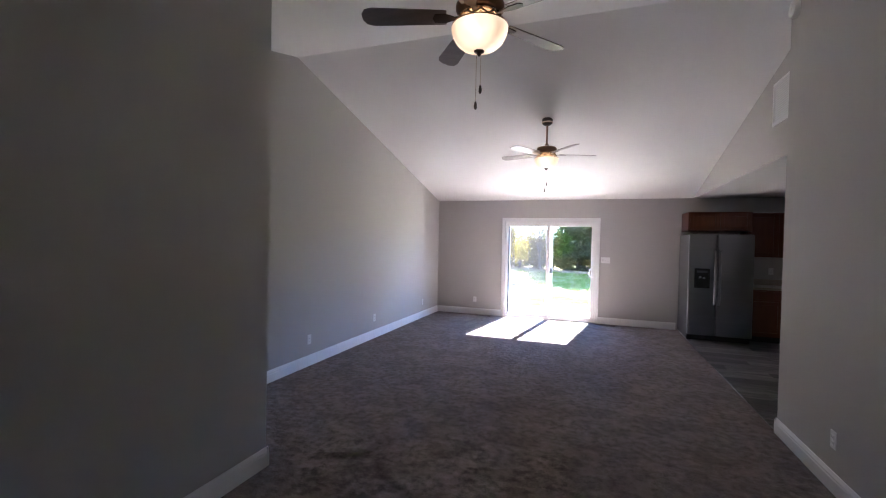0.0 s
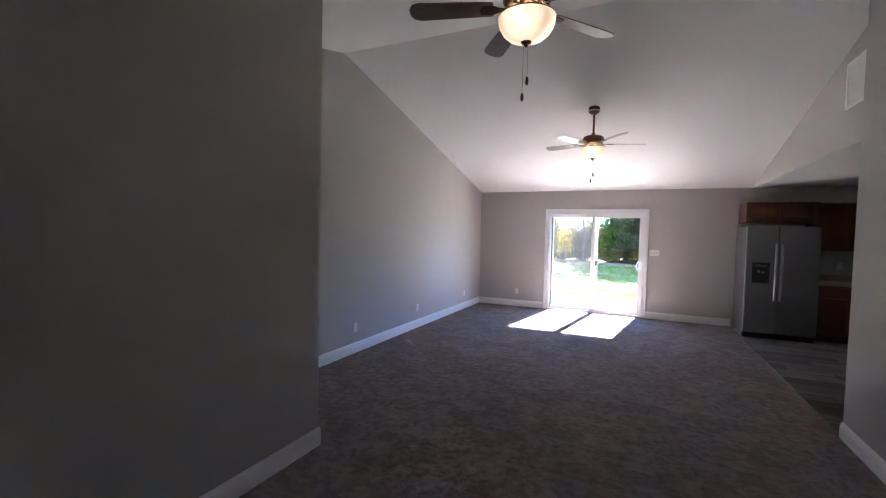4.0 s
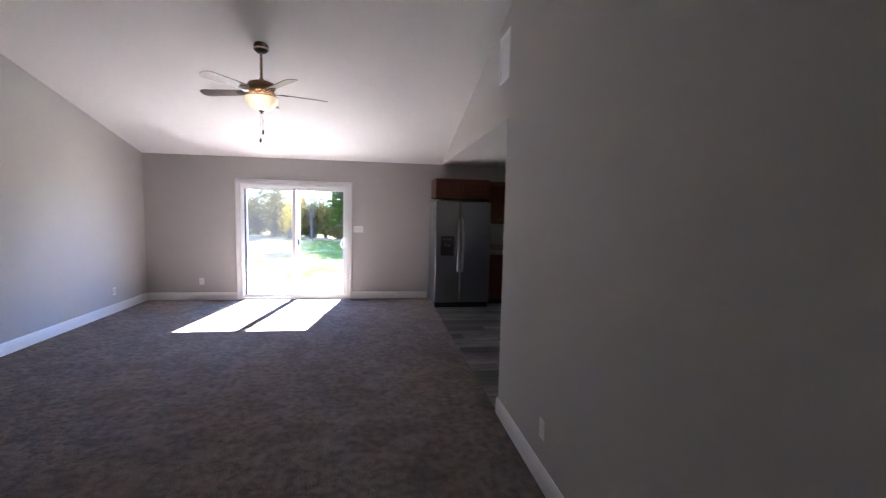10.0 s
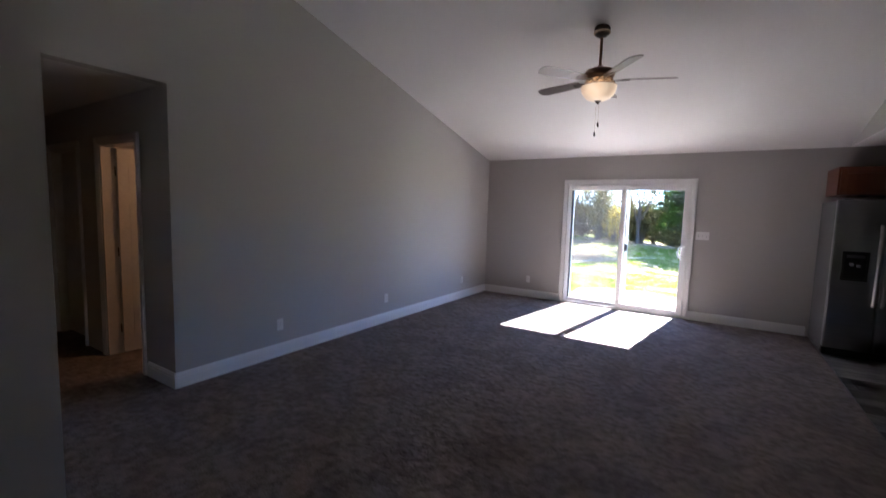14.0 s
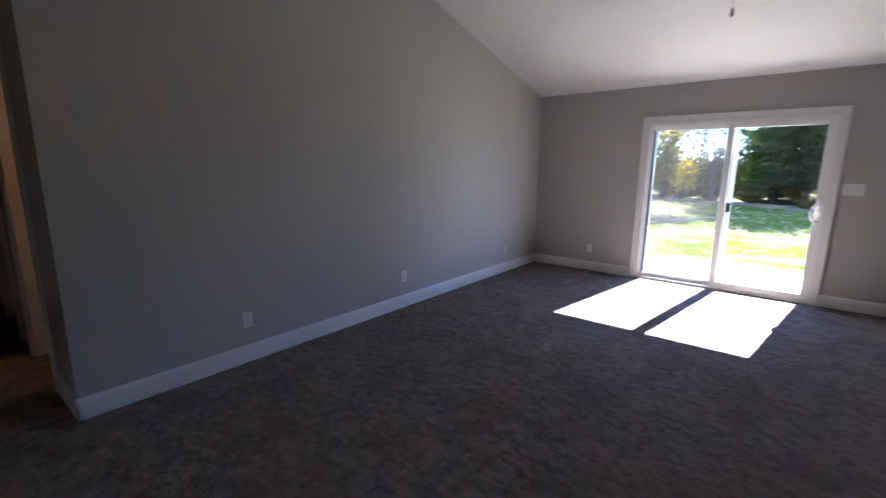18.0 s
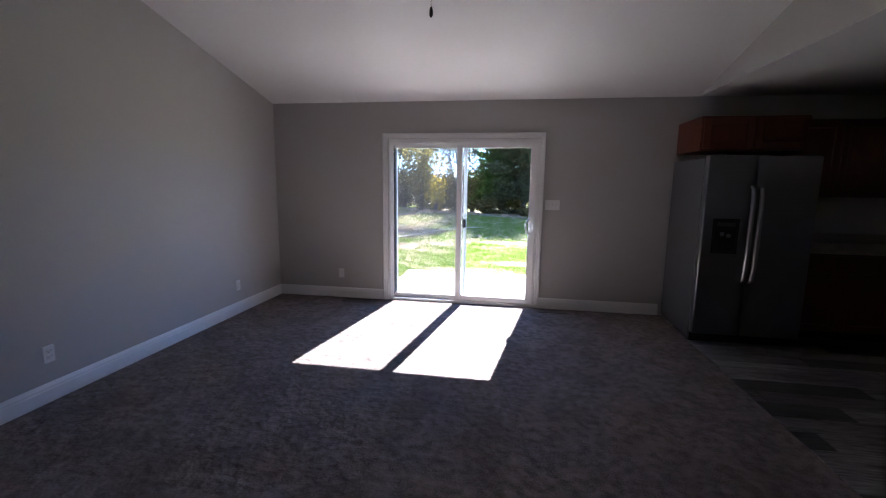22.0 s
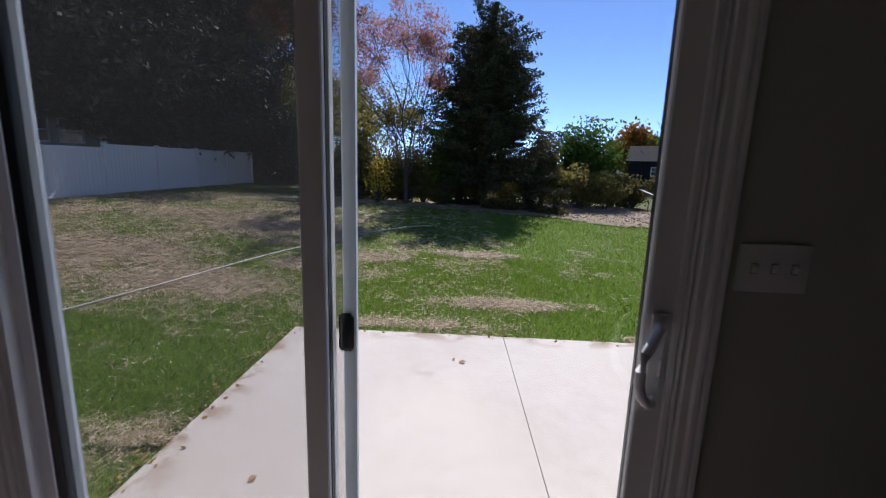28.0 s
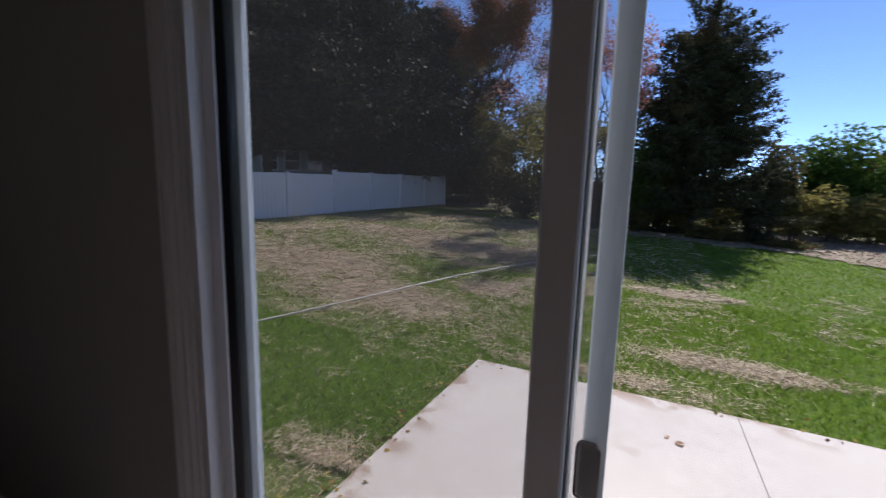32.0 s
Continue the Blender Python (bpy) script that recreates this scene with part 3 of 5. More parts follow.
# ---- ceiling fans ----
WALNUT = material("greyed_walnut_blade", (0.25, 0.215, 0.20), 0.33, scale=3, fine=50, dark=(0.15, 0.125, 0.115), stretch=(1, 8, 8))
HOUSING = material("warm_brushed_bronze", (0.30, 0.19, 0.13), 0.32, metal=0.9, scale=8, fine=150)
BRONZE_DARK = material("oil_rubbed_bronze", (0.075, 0.058, 0.05), 0.38, metal=0.6, scale=10, fine=150)
NICKEL = material("polished_antique_nickel", (0.80, 0.66, 0.50), 0.24, metal=1.0, scale=10, fine=150)
bowl_mat = bpy.data.materials.new("lit_alabaster_glass")
bowl_mat.use_nodes = True
_nt = bowl_mat.node_tree
_b = _nt.nodes["Principled BSDF"]
_b.inputs["Base Color"].default_value, _b.inputs["Roughness"].default_value = (0.75, 0.66, 0.52, 1), 0.3
_co, _no, _cr = _nt.nodes.new("ShaderNodeTexCoord"), _nt.nodes.new("ShaderNodeTexNoise"), _nt.nodes.new("ShaderNodeValToRGB")
_no.inputs["Scale"].default_value, _no.inputs["Detail"].default_value, _no.inputs["Distortion"].default_value = 7, 4, 1.5
_cr.color_ramp.elements[0].position, _cr.color_ramp.elements[0].color = 0.3, (1.0, 0.60, 0.32, 1)
_cr.color_ramp.elements[1].position, _cr.color_ramp.elements[1].color = 0.65, (1.0, 0.77, 0.49, 1)
_nt.links.new(_co.outputs["Object"], _no.inputs["Vector"])
_nt.links.new(_no.outputs["Fac"], _cr.inputs["Fac"])
_nt.links.new(_cr.outputs["Color"], _b.inputs["Emission Color"])
# brighter where the three bulbs stand close behind the glass
_least = None
for _k in range(3):
    _d = _nt.nodes.new("ShaderNodeVectorMath")
    _d.operation = "DISTANCE"
    _d.inputs[1].default_value = (0.085 * math.cos(2.1 * _k + 2.6), 0.085 * math.sin(2.1 * _k + 2.6), 2.655)
    _nt.links.new(_co.outputs["Object"], _d.inputs[0])
    if _least is None:
        _least = _d.outputs["Value"]
    else:
        _mn = _nt.nodes.new("ShaderNodeMath")
        _mn.operation = "MINIMUM"
        _nt.links.new(_least, _mn.inputs[0])
        _nt.links.new(_d.outputs["Value"], _mn.inputs[1])
        _least = _mn.outputs[0]
_mr = _nt.nodes.new("ShaderNodeMapRange")
for _k, _v in (("From Min", 0.065), ("From Max", 0.125), ("To Min", 1.25 * BOWL_GLOW), ("To Max", 0.55 * BOWL_GLOW)):
    _mr.inputs[_k].default_value = _v
_nt.links.new(_least, _mr.inputs["Value"])
_nt.links.new(_mr.outputs[0], _b.inputs["Emission Strength"])
BOWL = bowl_mat


def ceiling_fan(x, y, lift, ceiling, spin, label):
    f = thing("ceiling_fan", x, y, lift, label, "ceiling fan", "ceiling fans")
    up = ceiling - lift
    bm = bmesh.new()
    lathe(bm, [(0.0, up + 0.02), (0.068, up + 0.02), (0.070, up - 0.03), (0.062, up - 0.055), (0.040, up - 0.075), (0.018, up - 0.080), (0.0, up - 0.081)], 28)
    part("canopy", bm, BRONZE_DARK, f, smooth=True)
    bm = bmesh.new()
    lathe(bm, [(0.0705, up - 0.028), (0.074, up - 0.034), (0.073, up - 0.046), (0.066, up - 0.053)], 28)
    part("canopy_ring", bm, NICKEL, f, "bright nickel ring", smooth=True)
    part("downrod", tube(bmesh.new(), [(0, 0, up - 0.08), (0, 0, 2.84)], 0.0125, 12), HOUSING, f, smooth=True)
    bm = bmesh.new()
    lathe(bm, [(0.0, 2.875), (0.022, 2.875), (0.028, 2.85), (0.05, 2.846), (0.09, 2.842), (0.122, 2.828), (0.134, 2.806), (0.134, 2.782), (0.122, 2.764), (0.108, 2.756), (0.0, 2.755)], 40)
    part("motor_housing", bm, HOUSING, f, "warm bronze motor housing", smooth=True)
    bm = bmesh.new()
    lathe(bm, [(0.100, 2.757), (0.116, 2.752), (0.119, 2.746), (0.112, 2.738), (0.096, 2.734), (0.0, 2.733)], 40)
    part("switch_housing", bm, NICKEL, f, "bright nickel band", smooth=True)
    # a scrolled band of rounded lobes between the motor and the bowl
    for k in range(10):
        a = 2 * math.pi * k / 10
        c, sn = math.cos(a), math.sin(a)
        ca, sa = math.cos(a + 0.5), math.sin(a + 0.5)
        bm = tube(bmesh.new(), [(0.118 * c, 0.118 * sn, 2.732), (0.126 * math.cos(a + 0.12), 0.126 * math.sin(a + 0.12), 2.716), (0.124 * math.cos(a + 0.3), 0.124 * math.sin(a + 0.3), 2.706), (0.120 * ca, 0.120 * sa, 2.722), (0.116 * math.cos(a + 0.6), 0.116 * math.sin(a + 0.6), 2.734)], 0.008, 8)
        part("scroll", bm, NICKEL, f, smooth=True)
    bm = bmesh.new()
    lathe(bm, [(0.0, 2.734), (0.090, 2.733), (0.080, 2.715), (0.060, 2.700), (0.055, 2.650), (0.0, 2.648)], 40)
    fitter = part("light_fitter", bm, NICKEL, f, "bright nickel light fitter", smooth=True)
    part("shade_rim", tube(bmesh.new(), [(0.153 * math.cos(math.pi * k / 24), 0.153 * math.sin(math.pi * k / 24), 2.6905) for k in range(49)], 0.004, 8), HOUSING, f, smooth=True)
    for k in range(3):
        a = 2 * math.pi * k / 3 + 0.4
        part("arm", tube(bmesh.new(), [(0.075 * math.cos(a), 0.075 * math.sin(a), 2.712), (0.12 * math.cos(a), 0.12 * math.sin(a), 2.704), (0.152 * math.cos(a), 0.152 * math.sin(a), 2.692)], 0.005, 8), HOUSING, fitter)
    bm = bmesh.new()
    lathe(bm, [(0.150, 2.690), (0.157, 2.684), (0.155, 2.665), (0.146, 2.635), (0.128, 2.605), (0.100, 2.580), (0.062, 2.563), (0.015, 2.556), (0.0, 2.556)], 40)
    part("bowl_shade", bm, BOWL, f, "lit amber alabaster glass bowl", smooth=True)
    bm = bmesh.new()
    lathe(bm, [(0.0, 2.562), (0.030, 2.560), (0.028, 2.552), (0.014, 2.546), (0.010, 2.536), (0.005, 2.530), (0.0, 2.529)], 16)
    part("finial", bm, BRONZE_DARK, f, smooth=True)
    for cx, cy, lo in ((0.012, -0.006, 2.365), (-0.018, 0.012, 2.285)):
        bm = bmesh.new()
        tube(bm, [(cx, cy, 2.56), (cx, cy, lo)], 0.0014, 5)
        chain = part("pull_chain", bm, NICKEL, f)
        bm = bmesh.new()
        lathe(bm, [(0.0, lo + 0.004), (0.005, lo), (0.009, lo - 0.020), (0.009, lo - 0.034), (0.004, lo - 0.044), (0.0, lo - 0.045)], 10, (cx, cy, 0))
        part("fob", bm, BRONZE_DARK, chain, "dark pull-chain fob", smooth=True)
    for k in range(5):
        turn = Matrix.Rotation(radians(spin + 72 * k), 4, "Z")
        bm = bmesh.new()
        w0, w1, r0, r1 = 0.050, 0.068, 0.185, 0.655
        outline = [(r0, -w0), (r0 + 0.02, -w0 - 0.004), (r1 - 0.06, -w1), (r1 - 0.02, -w1 + 0.012), (r1, -w1 + 0.045), (r1, w1 - 0.045), (r1 - 0.02, w1 - 0.012), (r1 - 0.06, w1), (r0 + 0.02, w0 + 0.004), (r0, w0)]
        prism(bm, outline, "z", -0.003, 0.003)
        bmesh.ops.transform(bm, matrix=turn @ Matrix.Translation((0, 0, 2.742)) @ Matrix.Rotation(radians(12), 4, "X"), verts=bm.verts)
        blade = part("blade", bm, WALNUT, f)
        bm = bmesh.new()
        prism(bm, [(0.085, -0.018), (0.14, -0.012), (0.19, -0.034), (0.25, -0.030), (0.262, 0.0), (0.25, 0.030), (0.19, 0.034), (0.14, 0.012), (0.085, 0.018)], "z", -0.009, -0.0035)
        bmesh.ops.transform(bm, matrix=turn @ Matrix.Translation((0, 0, 2.742)) @ Matrix.Rotation(radians(12), 4, "X"), verts=bm.verts)
        part("blade_iron", bm, BRONZE_DARK, blade)
    return f


ceiling_fan(2.63, -3.08, 0.0, vault(-3.08), 20, "dark bronze ceiling fan with lit alabaster bowl")
ceiling_fan(2.63, -6.60, 0.060, vault(-6.60), 54, "dark bronze ceiling fan with lit alabaster bowl")

# ---- hallway: its walls, a lit room and two doors ----
bm = bmesh.new()
for a in ((-0.55, 0, -0.12, 2.43), (-1.85, 0, -1.31, 2.43), (-3.6, 0, -2.61, 2.43), (-1.31, 2.04, -0.55, 2.43), (-2.61, 2.04, -1.85, 2.43)):
    box(bm, a[0], -5.54, a[1], a[2], -5.42, a[3])
structure("wall_hall_north", bm, WALL, "grey painted hallway wall with two doorways", "wall")
structure("wall_hall_end", cells(-3.72, -6.70, 0, -3.6, -2.38, 2.55), WALL, "grey painted hallway end wall", "wall")
structure("wall_side_room", cells(-3.6, -2.5, 0, -0.12, -2.38, 2.55), WALL, "grey painted wall of the side room", "wall")
structure("ceiling_side_room", cells(-3.6, -5.54, 2.43, -0.12, -2.5, 2.55), CEIL, "flat white ceiling of the side room", "ceiling")
DOOR_WHITE = material("white_door_paint", (0.74, 0.72, 0.68), 0.45, scale=3, fine=40)


def hall_door(x0, x1, swing, label):
    """A six-panel door in the hallway's north wall, hinged at x0; swing in degrees into the room."""
    d = thing("door_2" if swing else "door_3", x0, -5.42, 0, label, "door", kind="structure")
    w = x1 - x0
    for a, b in ((0, 0.015), (w - 0.015, w)):
        part("jamb", cells(a, -0.118, 0, b, 0, 2.04), DOOR_WHITE, d)
    part("head_jamb", cells(0.015, -0.118, 2.025, w - 0.015, 0, 2.04), DOOR_WHITE, d)
    for k in (-1, 1):
        casing(d, 0.006, w - 0.006, 2.034, -0.12 if k < 0 else 0.0, k)
    turn = Matrix.Translation((0.018, 0.0, 0)) @ Matrix.Rotation(radians(swing), 4, "Z")
    bm = bmesh.new()
    lw = w - 0.036
    box(bm, 0, -0.036, 0.012, lw, 0.0, 2.018, 0.002)
    leaf = part("leaf", bm, DOOR_WHITE, d)
    leaf.matrix_local = turn
    for px in (0.09, lw / 2 + 0.035):
        for z0, z1 in ((0.20, 0.78), (0.92, 1.50), (1.62, 1.88)):
            for y in (-0.039, 0.001):
                bm = bmesh.new()
                box(bm, px, y, z0, px + lw / 2 - 0.125, y + 0.002, z1, 0.0008)
                part("raised_panel", bm, DOOR_WHITE, leaf)
    for z in (0.25, 1.02, 1.80):
        part("hinge", tube(bmesh.new(), [(-0.006, 0.006, z - 0.045), (-0.006, 0.006, z + 0.045)], 0.007, 8), BRONZE_DARK, leaf, "dark hinge")
    for y in (-0.062, 0.026):
        bm = bmesh.new()
        bmesh.ops.create_uvsphere(bm, u_segments=16, v_segments=10, radius=0.027, matrix=Matrix.Translation((lw - 0.06, y, 0.95)))
        tube(bm, [(lw - 0.06, -0.018, 0.95), (lw - 0.06, y, 0.95)], 0.012, 10)
        part("knob", bm, BRONZE_DARK, leaf, "dark door knob", smooth=True)


hall_door(-1.31, -0.55, 84, "white panelled door standing open into a lit room")
hall_door(-2.61, -1.85, 0, "white panelled door, closed, in the hallway")
lampfix = thing("ceiling_light", -0.36, -4.45, 2.43, "round lit ceiling light in the side room", "ceiling light")
bm = bmesh.new()
lathe(bm, [(0.0, 0.0), (0.15, 0.0), (0.15, -0.025), (0.0, -0.025)], 28)
part("base", bm, BRONZE_DARK, lampfix)
bm = bmesh.new()
lathe(bm, [(0.14, -0.025), (0.138, -0.05), (0.11, -0.085), (0.06, -0.105), (0.0, -0.11)], 28)
part("glass_dome", bm, BOWL, lampfix, "lit warm glass dome", smooth=True)
bulb = new("side_room_bulb", bpy.data.lights.new("side_room_bulb", "POINT"))
bulb.data.energy, bulb.data.color, bulb.data.shadow_soft_size = ROOM_BULB, (1.0, 0.50, 0.22), 0.12
bulb.location = (-0.36, -4.45, 2.18)

# ---- kitchen ----
fr = thing("refrigerator", 4.738, -0.03, 0, "stainless steel side-by-side refrigerator with black water dispenser", "refrigerator")
part("body", box(bmesh.new(), 0.004, -0.80, 0.03, 0.908, -0.02, 1.745, 0.006), STEEL_SIDE, fr, "grey painted cabinet")
part("kick_grille", cells(0.01, -0.82, 0.012, 0.902, -0.78, 0.095), BLACK, fr)
for x0, x1 in ((0.0, 0.402), (0.410, 0.912)):
    dr = part("door", box(bmesh.new(), x0, -0.895, 0.105, x1, -0.812, 1.760, 0.014, 3), STEEL, fr, smooth=True)
    hx = 0.372 if x0 < 0.1 else 0.440
    bm = bmesh.new()
    tube(bm, [(hx, -0.900, 0.62), (hx, -0.928, 0.64), (hx, -0.945, 0.75), (hx, -0.952, 1.03), (hx, -0.945, 1.38), (hx, -0.928, 1.47), (hx, -0.900, 1.49)], [0.014, 0.017, 0.019, 0.020, 0.019, 0.017, 0.014], 10)
    part("handle", bm, STEEL_BRIGHT, dr, "curved brushed steel bar handle", smooth=True)
    part("gasket", cells(x0 + 0.01, -0.812, 0.11, x1 - 0.01, -0.800, 1.74), BLACK, dr)
    if x0 < 0.1:
        bm = ring(bmesh.new(), 0.085, 0.305, 0.88, 1.20, -0.903, -0.8935, 0.018, 0.018, 0.10, 0.02, 0.002)
        dp = part("dispenser", bm, BLACK, dr, "black water and ice dispenser")
        part("recess", cells(0.103, -0.897, 0.90, 0.287, -0.8955, 1.10), BLACK, dp)
        bm = bmesh.new()
        box(bm, 0.15, -0.91, 1.04, 0.185, -0.897, 1.075, 0.004), box(bm, 0.205, -0.91, 1.03, 0.24, -0.897, 1.06, 0.004)
        part("paddle", bm, STEEL, dp, "grey dispenser paddles")
        part("control_strip", cells(0.12, -0.9045, 1.13, 0.27, -0.9032, 1.165), STEEL_SIDE, dp)
for x in (0.05, 0.80):
    part("hinge_cover", box(bmesh.new(), x, -0.88, 1.745, x + 0.08, -0.78, 1.772, 0.006), STEEL_SIDE, fr)
for x in (0.06, 0.85):
    part("foot", cells(x - 0.02, -0.78, 0.0, x + 0.02, -0.74, 0.03), BLACK, fr)


def cabinet(name, x0, x1, z0, z1, depth, doors, drawers, label, toe=0.0):
    """A framed cabinet against the back wall with raised-panel doors."""
    c = thing(name, x0, -0.002, 0, label, "cabinet", "kitchen cabinets")
    w = x1 - x0 - 0.002
    part("body", cells(0, -depth, z0 + toe, w, 0, z1), CHERRY, c)
    if toe:
        part("toe_kick", cells(0, -depth + 0.07, z0, w, 0, z0 + toe), BLACK, c)
    top = z1 - 0.02
    if drawers:
        dz = top - 0.14
        for i in range(doors):
            a, b = 0.02 + i * (w - 0.02) / doors, (i + 1) * (w - 0.02) / doors
            part("drawer_front", box(bmesh.new(), a, -depth - 0.019, dz, b, -depth, top, 0.004, 2), CHERRY, c)
        top = dz - 0.03
    for i in range(doors):
        a, b = 0.02 + i * (w - 0.02) / doors, (i + 1) * (w - 0.02) / doors
        bm = ring(bmesh.new(), a, b, z0 + toe + 0.02, top, -depth - 0.019, -depth, 0.055, 0.055, 0.055, 0.055, 0.003)
        dr = part("door", bm, CHERRY, c)
        bm = bmesh.new()
        box(bm, a + 0.055, -depth - 0.012, z0 + toe + 0.075, b - 0.055, -depth - 0.002, top - 0.055, 0.006)
        part("raised_panel", bm, CHERRY, dr)
    return c


cabinet("wall_cabinet", 4.772, 5.70, 1.825, 2.145, 0.60, 2, 0, "dark cherry cabinet mounted above the refrigerator")
cabinet("wall_cabinet", 5.70, 6.60, 1.40, 2.145, 0.32, 2, 0, "dark cherry upper cabinet on the kitchen wall")
cabinet("wall_cabinet", 6.60, 7.36, 1.40, 2.175, 0.32, 2, 0, "dark cherry upper cabinet on the kitchen wall")
cabinet("base_cabinet", 5.68, 6.62, 0.0, 0.868, 0.60, 2, 2, "dark cherry base cabinet under the countertop", 0.10)
cabinet("base_cabinet", 7.24, 8.28, 0.0, 0.868, 0.60, 2, 2, "dark cherry base cabinet beyond the dishwasher", 0.10)
ct = thing("countertop", 5.66, -0.001, 0.87, "pale speckled stone-look kitchen countertop", "countertop")
part("slab", box(bmesh.new(), 0, -0.635, 0, 2.63, 0, 0.038, 0.006, 2), LAMINATE, ct)
part("upstand", box(bmesh.new(), 0, -0.020, 0.038, 2.63, 0, 0.14, 0.004), LAMINATE, ct)
dw = thing("dishwasher", 6.63, -0.02, 0, "stainless steel dishwasher under the countertop", "dishwasher")
part("tub", cells(0.003, -0.56, 0.10, 0.597, 0, 0.866), STEEL_SIDE, dw)
dd = part("door", box(bmesh.new(), 0.003, -0.61, 0.115, 0.597, -0.56, 0.755, 0.006, 2), STEEL, dw)
part("control_panel", box(bmesh.new(), 0.003, -0.61, 0.760, 0.597, -0.56, 0.866, 0.006, 2), STEEL, dw)
part("handle", tube(bmesh.new(), [(0.06, -0.61, 0.70), (0.06, -0.65, 0.705), (0.54, -0.65, 0.705), (0.54, -0.61, 0.70)], 0.010, 8), STEEL, dd, smooth=True)
part("toe_panel", cells(0.003, -0.54, 0.01, 0.597, -0.50, 0.10), BLACK, dw)

# ---- outside ----
def ground_z(x, y):
    """The yard: level by the house, rising to the west and falling to the east."""
    d = math.hypot(x - 2.5, y)
    s = min(1.0, max(0.0, (d - 3.0) / 10.0))
    s = s * s * (3 - 2 * s)
    return -0.36 + s * (-0.045 * max(-25.0, min(25.0, x - 2.5)) + 0.010 * min(40.0, y))


BARE = [(-1.4, 4.9, 1.9, 0.9), (3.3, 4.62, 1.25, 0.30), (1.9, 3.75, 1.0, 0.22), (-3.8, 6.0, 2.2, 1.3), (2.9, 7.9, 1.0, 0.40), (-2.0, 9.5, 2.6, 1.2), (0.35, 0.38, 0.5, 0.30), (0.9, 7.2, 0.8, 0.6), (0.0, 6.4, 0.8, 0.6), (4.9, 3.55, 0.4, 0.16), (-4.5, 10.5, 2.0, 0.8)]


def bareness(x, y):
    west = 1.0 if x < 1.5 else max(0.0, 1 - (x - 1.5) / 2.5)
    west *= min(1.0, max(0.0, (y - 2.8) / 1.6))
    # Bare soil and straw left out where the cedar's shadow falls, to deepen it.
    shade = min(1.0, max(0.0, (y - 8.8) / 1.5)) * min(1.0, max(0.0, (x + 0.5) / 1.5)) * (y < 20)
    b = 0.60 * noise.noise((x * 0.8, y * 0.8, 4.2)) + 0.40 * noise.noise((x * 2.6, y * 2.6, 7.7)) + west * (0.20 + 0.14 * min(1.0, max(0.0, (y - 6) / 6))) - 0.05
    b = max(0.0, b * (1 - shade) + 0.6 * min(1.0, max(0.0, (y - 20) / 3)))
    for px, py, rx, ry in BARE:
        d = ((x - px) / rx) ** 2 + ((y - py) / ry) ** 2
        if d > 2.0:
            continue
        b = max(b, 1.0 - 0.75 * d + 0.45 * noise.noise((x * 2.2, y * 2.2, 1.0)))
    return min(1.0, b)


def sheet(name, verts, faces, mat):
    me = bpy.data.meshes.new(name)
    me.from_pydata([tuple(v) for v in verts], [], faces)
    me.materials.append(mat)
    return me


xs = [-1500, -300, -100, -60] + [-40 + 1.0 * i for i in range(33)] + [-7.8 + 0.2 * i for i in range(100)] + [12.4 + 1.0 * i for i in range(28)] + [60, 100, 300, 1500]
ys = [-1500, -300, -60, -12] + [0.16 + 0.2 * i for i in range(70)] + [14.2 + 0.9 * i for i in range(42)] + [80, 150, 400, 1500]
verts = [(x, y, ground_z(x, y) + (0.02 * noise.noise((x * 0.7, y * 0.7, 0)) if y > 4 else 0)) for y in ys for x in xs]
nx = len(xs)
faces = [(j * nx + i, j * nx + i + 1, (j + 1) * nx + i + 1, (j + 1) * nx + i) for j in range(len(ys) - 1) for i in range(nx - 1)]
me = sheet("ground", verts, faces, LAWN)
me.shade_smooth()
soil_at = me.attributes.new("bare", "FLOAT", "POINT")
soil_at.data.foreach_set("value", [0.85 * max(0.0, bareness(v[0], v[1])) for v in verts])
tagged(new("ground", me), "patchy green lawn with bare straw-covered spots", "lawn", kind="structure")
structure("foundation", cells(-0.12, 0.0, -0.6, 8.42, 0.16, -0.02), CONCRETE, "concrete foundation under the back wall", "foundation")

# the patio: a bed and two slabs parted by a tooled joint
patio = structure("patio", cells(0.95, 0.17, -0.50, 5.17, 3.34, -0.312), CONCRETE, "pale new concrete patio with one control joint", "patio")
for outline in ([(0.94, 0.165), (3.2945, 0.165), (3.2075, 3.35), (0.94, 3.35)], [(3.298, 0.165), (5.18, 0.165), (5.18, 3.35), (3.211, 3.35)]):
    bm = prism(bmesh.new(), outline, "z", -0.40, -0.295)
    bmesh.ops.bevel(bm, geom=bm.edges[:], offset=0.003, segments=1, affect="EDGES")
    part("slab", bm, CONCRETE, patio)


